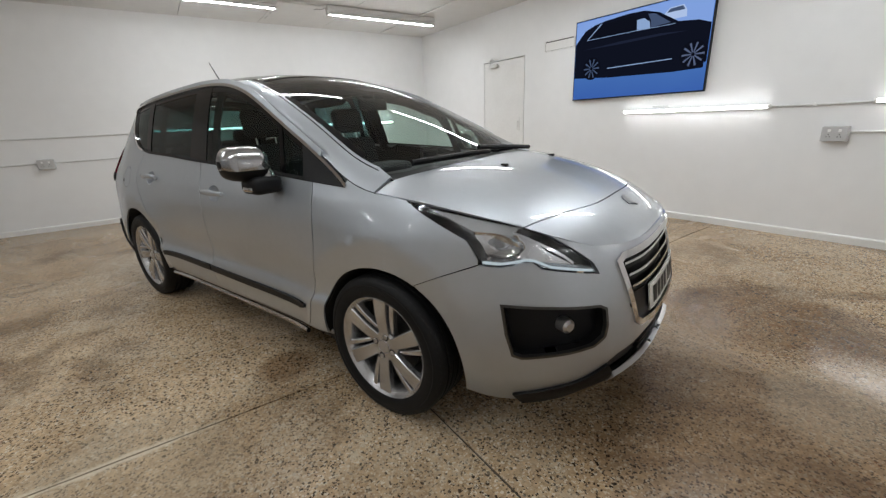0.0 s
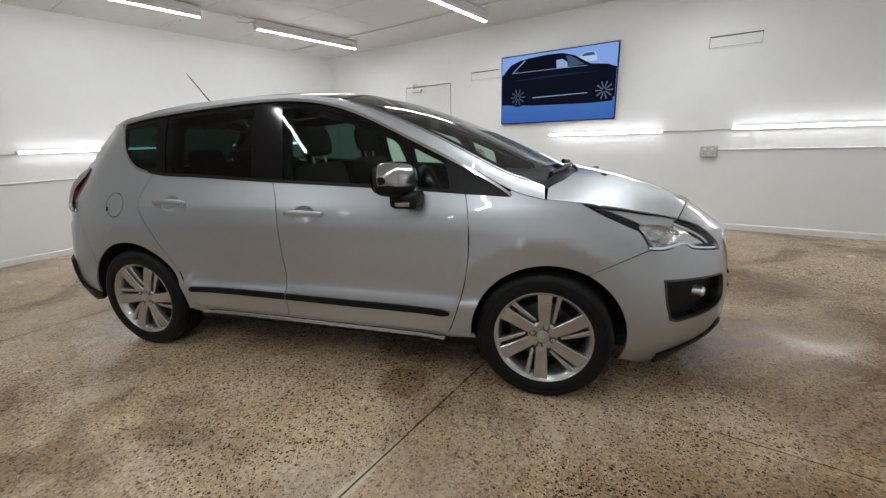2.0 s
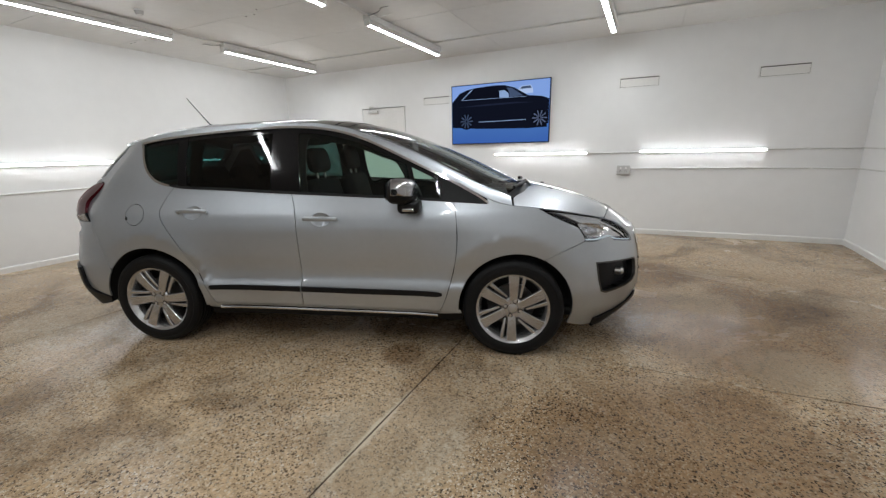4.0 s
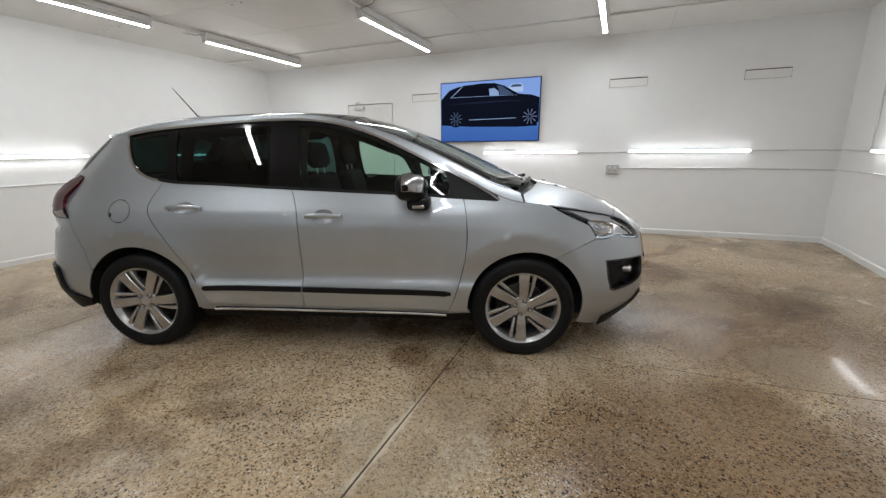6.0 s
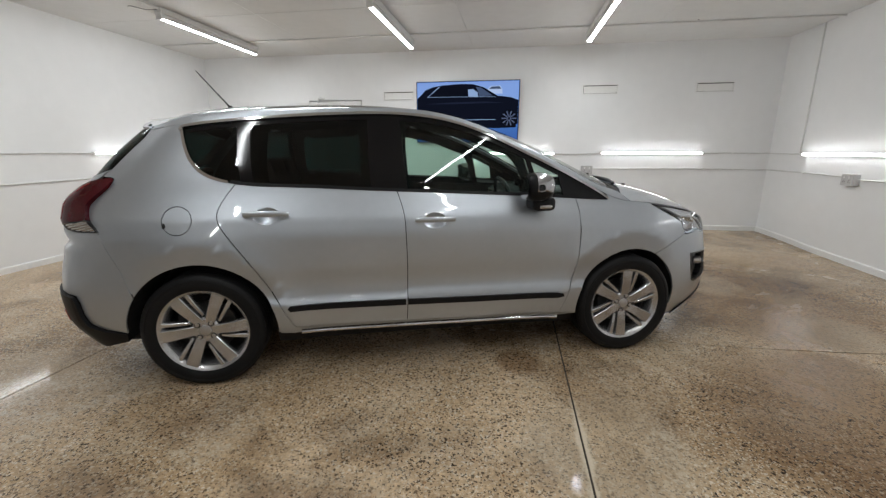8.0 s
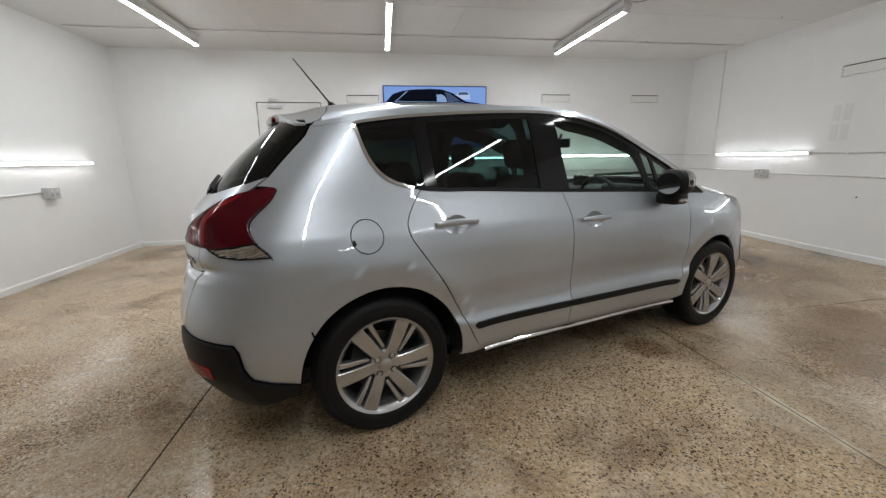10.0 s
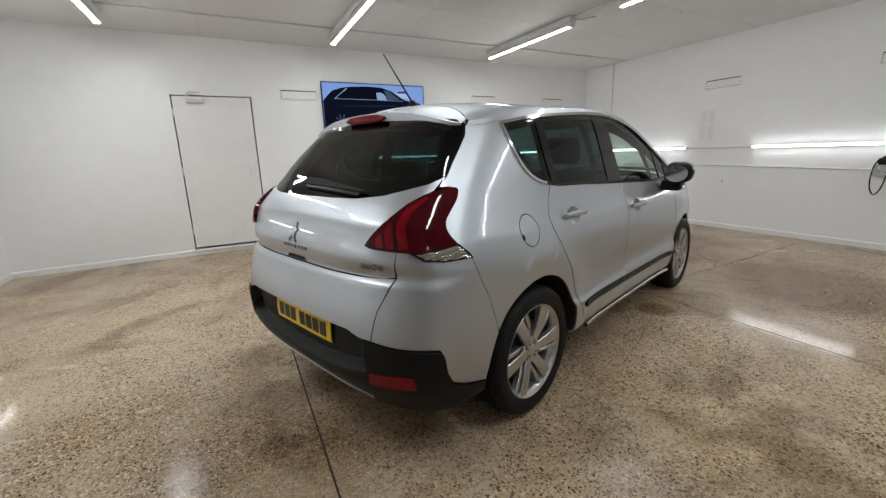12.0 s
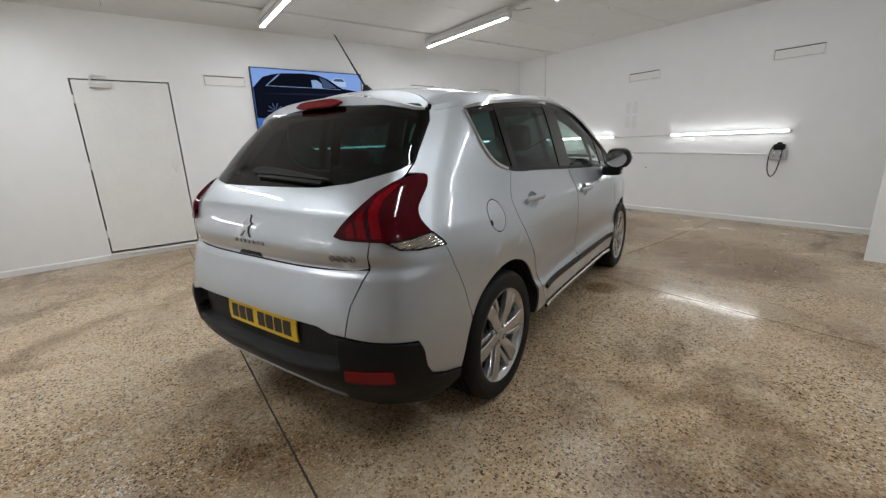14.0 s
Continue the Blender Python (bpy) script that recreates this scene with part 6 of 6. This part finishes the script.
def lathe(profile, n=64, bm=None):
    """A profile of (radius, y) turned about y."""
    bm = bm or bmesh.new()
    rings = [[bm.verts.new((r * math.cos(2 * math.pi * k / n), y, r * math.sin(2 * math.pi * k / n))) for k in range(n)] for r, y in profile]
    for a, b in zip(rings, rings[1:]):
        for k in range(n):
            bm.faces.new((a[k], a[(k + 1) % n], b[(k + 1) % n], b[k]))
    bmesh.ops.recalc_face_normals(bm, faces=bm.faces)
    return bm


def bar_between(bm, a0, w0, r0, a1, w1, r1, y0, y1, depth, skew=0.0):
    """A spoke bar from radius r0 to r1, its faces at y0 and y1 outward (-y)."""
    def row(r, off, w, y):
        return [(r, off - w / 2, y), (r, off + w / 2, y)]
    vs = []
    steps = 5
    for i in range(steps + 1):
        t = i / steps
        r, w, o = r0 + (r1 - r0) * t, w0 + (w1 - w0) * t, a0 + (a1 - a0) * t
        y = y0 + (y1 - y0) * t - 0.006 * math.sin(math.pi * t)
        e = min(0.004, w * 0.2)
        vs.append([bm.verts.new(p) for p in ((r, y + depth, o - w / 2), (r, y + e, o - w / 2), (r, y, o - w / 2 + e), (r, y, o + w / 2 - e), (r, y + e, o + w / 2), (r, y + depth, o + w / 2))])
    for a, b in zip(vs, vs[1:]):
        for k in range(6):
            bm.faces.new((a[k], b[k], b[(k + 1) % 6], a[(k + 1) % 6]))
    bm.faces.new(vs[0])
    bm.faces.new(vs[-1])


def wheel(m, turn):
    """Tyre, rim with six paired spokes, brake disc; its outer face looks along -y."""
    w = new("wheel")
    w.parent = car
    w.matrix_local = m @ pose(0, 0, 0, 0, turn, 0)
    R = 0.335
    prof = [(0.232, 0.092), (0.250, 0.104), (0.285, 0.112), (0.312, 0.110), (0.327, 0.098), (R, 0.080)]
    tread = []
    for y in (0.050, 0.018, -0.018, -0.050):
        tread += [(R, y + 0.006), (R - 0.008, y + 0.004), (R - 0.008, y - 0.004), (R, y - 0.006)]
    prof += tread + [(R, -0.080), (0.327, -0.098), (0.312, -0.110), (0.300, -0.1125), (0.297, -0.1105), (0.285, -0.113), (0.262, -0.111), (0.256, -0.1085), (0.250, -0.106), (0.240, -0.100), (0.234, -0.092)]
    tyre = part("tyre", lathe(prof, 72), M_TYRE, w, "black road tyre", True)
    bm = bmesh.new()
    for k in range(72):
        for s_ in (-1, 1):
            a = 2 * math.pi * (k + 0.25 * s_) / 72
            box(R - 0.018, R - 0.0065, s_ * 0.088 - 0.010, s_ * 0.088 + 0.010, -0.0045, 0.0045, bm=bm, m=pose(0, 0, 0, 0, math.degrees(a), 0))
    tagged(part("tread_block", bm, M_TYRE, tyre), kind="stuff")
    rim = part("rim", lathe([(0.236, 0.09), (0.225, 0.085), (0.205, 0.02), (0.205, -0.02), (0.212, -0.060), (0.222, -0.088), (0.234, -0.098), (0.2435, -0.104), (0.2455, -0.101), (0.240, -0.094)], 64), M_ALLOY, w, "silver alloy rim with six paired spokes", True)
    for k in range(6):
        bm = bmesh.new()
        bar_between(bm, -0.004, 0.052, 0.045, 0.004, 0.072, 0.229, -0.082, -0.096, 0.030)
        bar_between(bm, -0.047, 0.018, 0.075, -0.066, 0.027, 0.227, -0.074, -0.093, 0.030)
        bmesh.ops.recalc_face_normals(bm, faces=bm.faces)
        bmesh.ops.rotate(bm, cent=(0, 0, 0), matrix=Matrix.Rotation(radians(60 * k), 3, "Y"), verts=bm.verts)
        part("spoke", bm, M_ALLOY, rim)
    part("hub", lathe([(0.078, -0.03), (0.076, -0.072), (0.066, -0.082), (0.034, -0.084), (0.031, -0.081)], 40), M_ALLOY, rim, "", True)
    part("centre_cap", lathe([(0.0305, -0.076), (0.030, -0.086), (0.022, -0.089), (0.0005, -0.090)], 32), M_SATIN, rim, "plain silver centre cap", True)
    for k in range(4):
        a = radians(45 + 90 * k)
        c = Vector((0.052 * math.cos(a), 0, 0.052 * math.sin(a)))
        bm = rod(c + Vector((0, -0.070, 0)), c + Vector((0, -0.0865, 0)), 0.0115, n=6)
        lathe_ring = rod(c + Vector((0, -0.070, 0)), c + Vector((0, -0.0842, 0)), 0.0165, n=14)
        # solid dark disc paints the shade of the bolt's recess
        part("bolt_shade_disc", lathe_ring, M_DARK, rim)
        part("wheel_bolt", bm, M_SATIN, rim)
    part("brake_disc", lathe([(0.06, -0.012), (0.150, -0.012), (0.150, 0.012), (0.06, 0.012)], 48), M_BRAKE, w, "steel brake disc", True)
    bm = bmesh.new()
    box(0.085, 0.165, -0.045, 0.045, -0.07, 0.07, 0.012, bm=bm, m=pose(0, 0, 0, 0, 200, 0))
    part("caliper", bm, M_DARK, w, "", True)
    # added dark disc that paints the shade behind the spokes
    part("spoke_gap_shade", lathe([(0.0, 0.045), (0.215, 0.045), (0.215, 0.05)], 32), M_DARK, w)
    return w


HUB_Y = 0.762
wheel(pose(WB, -HUB_Y, WHEEL_Z), -28)
wheel(pose(-WB, -HUB_Y, WHEEL_Z), -5)
wheel(pose(WB, HUB_Y, WHEEL_Z, 0, 0, 180), 25)
wheel(pose(-WB, HUB_Y, WHEEL_Z, 0, 0, 180), 40)

# --- dark body behind the panels: arch liners, light-blocking underbody box, inner skin ---
for c, tag in ((ARCH_F, 1), (ARCH_R, -1)):
    for f_ in (1, -1):
        bm = bmesh.new()
        rows = []
        for t in np.linspace(-4, 184, 26):
            x, z = c[0] + (c[2] + 0.004) * math.cos(radians(t)), c[1] + (c[2] + 0.004) * math.sin(radians(t))
            yo = max(0.6, side_y(x, max(z, 0.25)) - 0.012)
            rows.append([bm.verts.new((x, -f_ * yo, z)), bm.verts.new((x, -f_ * 0.50, z))])
        for a, b in zip(rows, rows[1:]):
            bm.faces.new((a[0], b[0], b[1], a[1]))
        bm.faces.new([r[1] for r in rows])
        part("arch_liner", bm, M_DARK, car)
# plain dark box, added to block light below the body
bm = box(-1.95, 2.0, -0.60, 0.60, 0.19, 0.27, 0.03)
box(-0.88, 0.92, -0.74, 0.74, 0.20, 0.30, 0.02, bm=bm)
part("underbody_box", bm, M_DARK, car, "dark box that blocks light under the car")
# dark inner sheets: door trim inside, and painted shade in the panel gaps
inner_side = sx([(1.44, 0.99), (1.30, 1.0), (0.9, 1.03), (-0.3, 1.10), (-1.0, 1.135), (-1.15, 1.16), (-1.27, 1.21), (-1.33, 1.28), (-1.37, 1.44), (-1.47, 1.43), (-1.64, 1.24), (-1.72, 1.12), (-1.74, 0.9), (-1.68, 0.70)] + arch_pts(ARCH_R, 140, -4) + [(-0.85, 0.28), (0.93, 0.28)] + arch_pts(ARCH_F, 184, 62))
panel("inner_skin", M_DARK, car, inner_side, off=-0.022, lip=0, mirror=True, cell=0.06)
panel("inner_tail", M_DARK, car, mirrored_back([SB(0, 0.30), SB(-0.60, 0.30), S(-1.88, 0.40), S(-1.80, 0.9), S(-1.85, 1.10), S(-1.86, 1.13), SB(-0.28, 1.10), SB(0, 1.10)][1:-1]), off=-0.03, lip=0, cell=0.07)
panel("inner_roof", M_SEAT, car, whole([(1.0, -0.69), (0.6, -0.66), (0.0, -0.60), (-0.5, -0.58), (-1.3, -0.55)][2:]), fn=top, off=-0.05, lip=0, cell=0.08)
for f_ in (1, -1):
    pil = [(x, -f_ * edge_y(min(x, 1.2))) for x in np.linspace(1.15, -0.2, 20)] + [(x, -f_ * (rail_y(x) - 0.03)) for x in np.linspace(-0.2, 1.15, 20)]
    panel("pillar_lining", M_SEAT, car, pil, fn=top, off=-0.035, lip=0, cell=0.08)

# --- cabin ---


def cushion(x0, x1, y0, y1, z0, z1, b, m=None):
    return box(x0, x1, y0, y1, z0, z1, b, segs=3, m=m)


def seat(x, y, drop=0.0):
    st = new("seat")
    st.parent = car
    st.matrix_local = pose(x, y, 0)
    tagged(st, "charcoal cloth seat")
    part("base", cushion(-0.24, 0.28, -0.24, 0.24, 0.50, 0.66, 0.05), M_SEAT, st, "", True)
    part("backrest", cushion(-0.07, 0.07, -0.235, 0.235, 0.0, 0.60, 0.06, pose(-0.22, 0, 0.60, 0, -14, 0)), M_SEAT, st, "", True)
    bm = cushion(-0.05, 0.05, -0.14, 0.14, 0.64 - drop, 0.83 - drop, 0.05, pose(-0.22, 0, 0.60, 0, -12, 0))
    part("headrest", bm, M_SEAT, st, "", True)
    bm = bmesh.new()
    for yy in (-0.07, 0.07):
        rod((-0.35, yy, 1.16), (-0.365, yy, 1.26), 0.006, bm=bm)
    part("headrest_post", bm, M_SATIN, st)


for x, y in ((0.20, -0.37), (0.20, 0.37), (-0.68, -0.40), (-0.68, 0.40), (-0.68, 0.0)):
    seat(x, y, 0.0 if x > 0 else 0.13)
bm = bmesh.new()
rows = []
for y in np.linspace(-0.70, 0.70, 15):
    rows.append([bm.verts.new(p) for p in ((1.28, y, 1.045 - 0.06 * y * y), (1.05, y, 1.055 - 0.04 * y * y), (0.86, y, 1.035), (0.78, y, 0.98), (0.80, y, 0.72), (1.10, y, 0.60))])
for a, b in zip(rows, rows[1:]):
    for k in range(5):
        bm.faces.new((a[k], a[k + 1], b[k + 1], b[k]))
dash = part("dashboard", bm, M_DASH, car, "dark soft dashboard", True)
part("display_hood", cushion(0.80, 0.98, -0.56, -0.18, 1.00, 1.085, 0.03), M_DASH, dash, "", True)
part("display", box(0.86, 0.89, 0.02, 0.17, 1.05, 1.14, 0.006), M_GLOSSBLK, dash, "small dark pop-up display")
bm = tube([(0.60 + 0.11 * math.sin(a) * -0.42, -0.37 + 0.185 * math.cos(a), 0.97 + 0.175 * math.sin(a)) for a in np.linspace(0, 2 * math.pi, 33)[:-1]], 0.015, n=8, closed=True)
wheel_s = part("steering_wheel", bm, M_DASH, car, "dark steering wheel", True)
bm = cushion(0.585, 0.63, -0.43, -0.31, 0.91, 1.01, 0.02)
box(0.60, 0.615, -0.55, -0.19, 0.945, 0.975, 0.004, bm=bm)
rod((0.61, -0.37, 0.96), (0.85, -0.37, 0.90), 0.03, bm=bm)
part("boss", bm, M_DASH, wheel_s, "", True)
rm = part("interior_mirror", cushion(0.50, 0.525, -0.12, 0.12, 1.37, 1.44, 0.012), M_BLACKPL, car, "", True)
part("stalk", rod((0.51, 0, 1.43), (0.54, 0, 1.475), 0.01), M_BLACKPL, rm)
part("parcel_shelf", box(-1.75, -1.05, -0.62, 0.62, 1.02, 1.045, 0.01), M_SEAT, car)
part("cabin_floor", box(-1.7, 1.1, -0.74, 0.74, 0.30, 0.36), M_DARK, car)
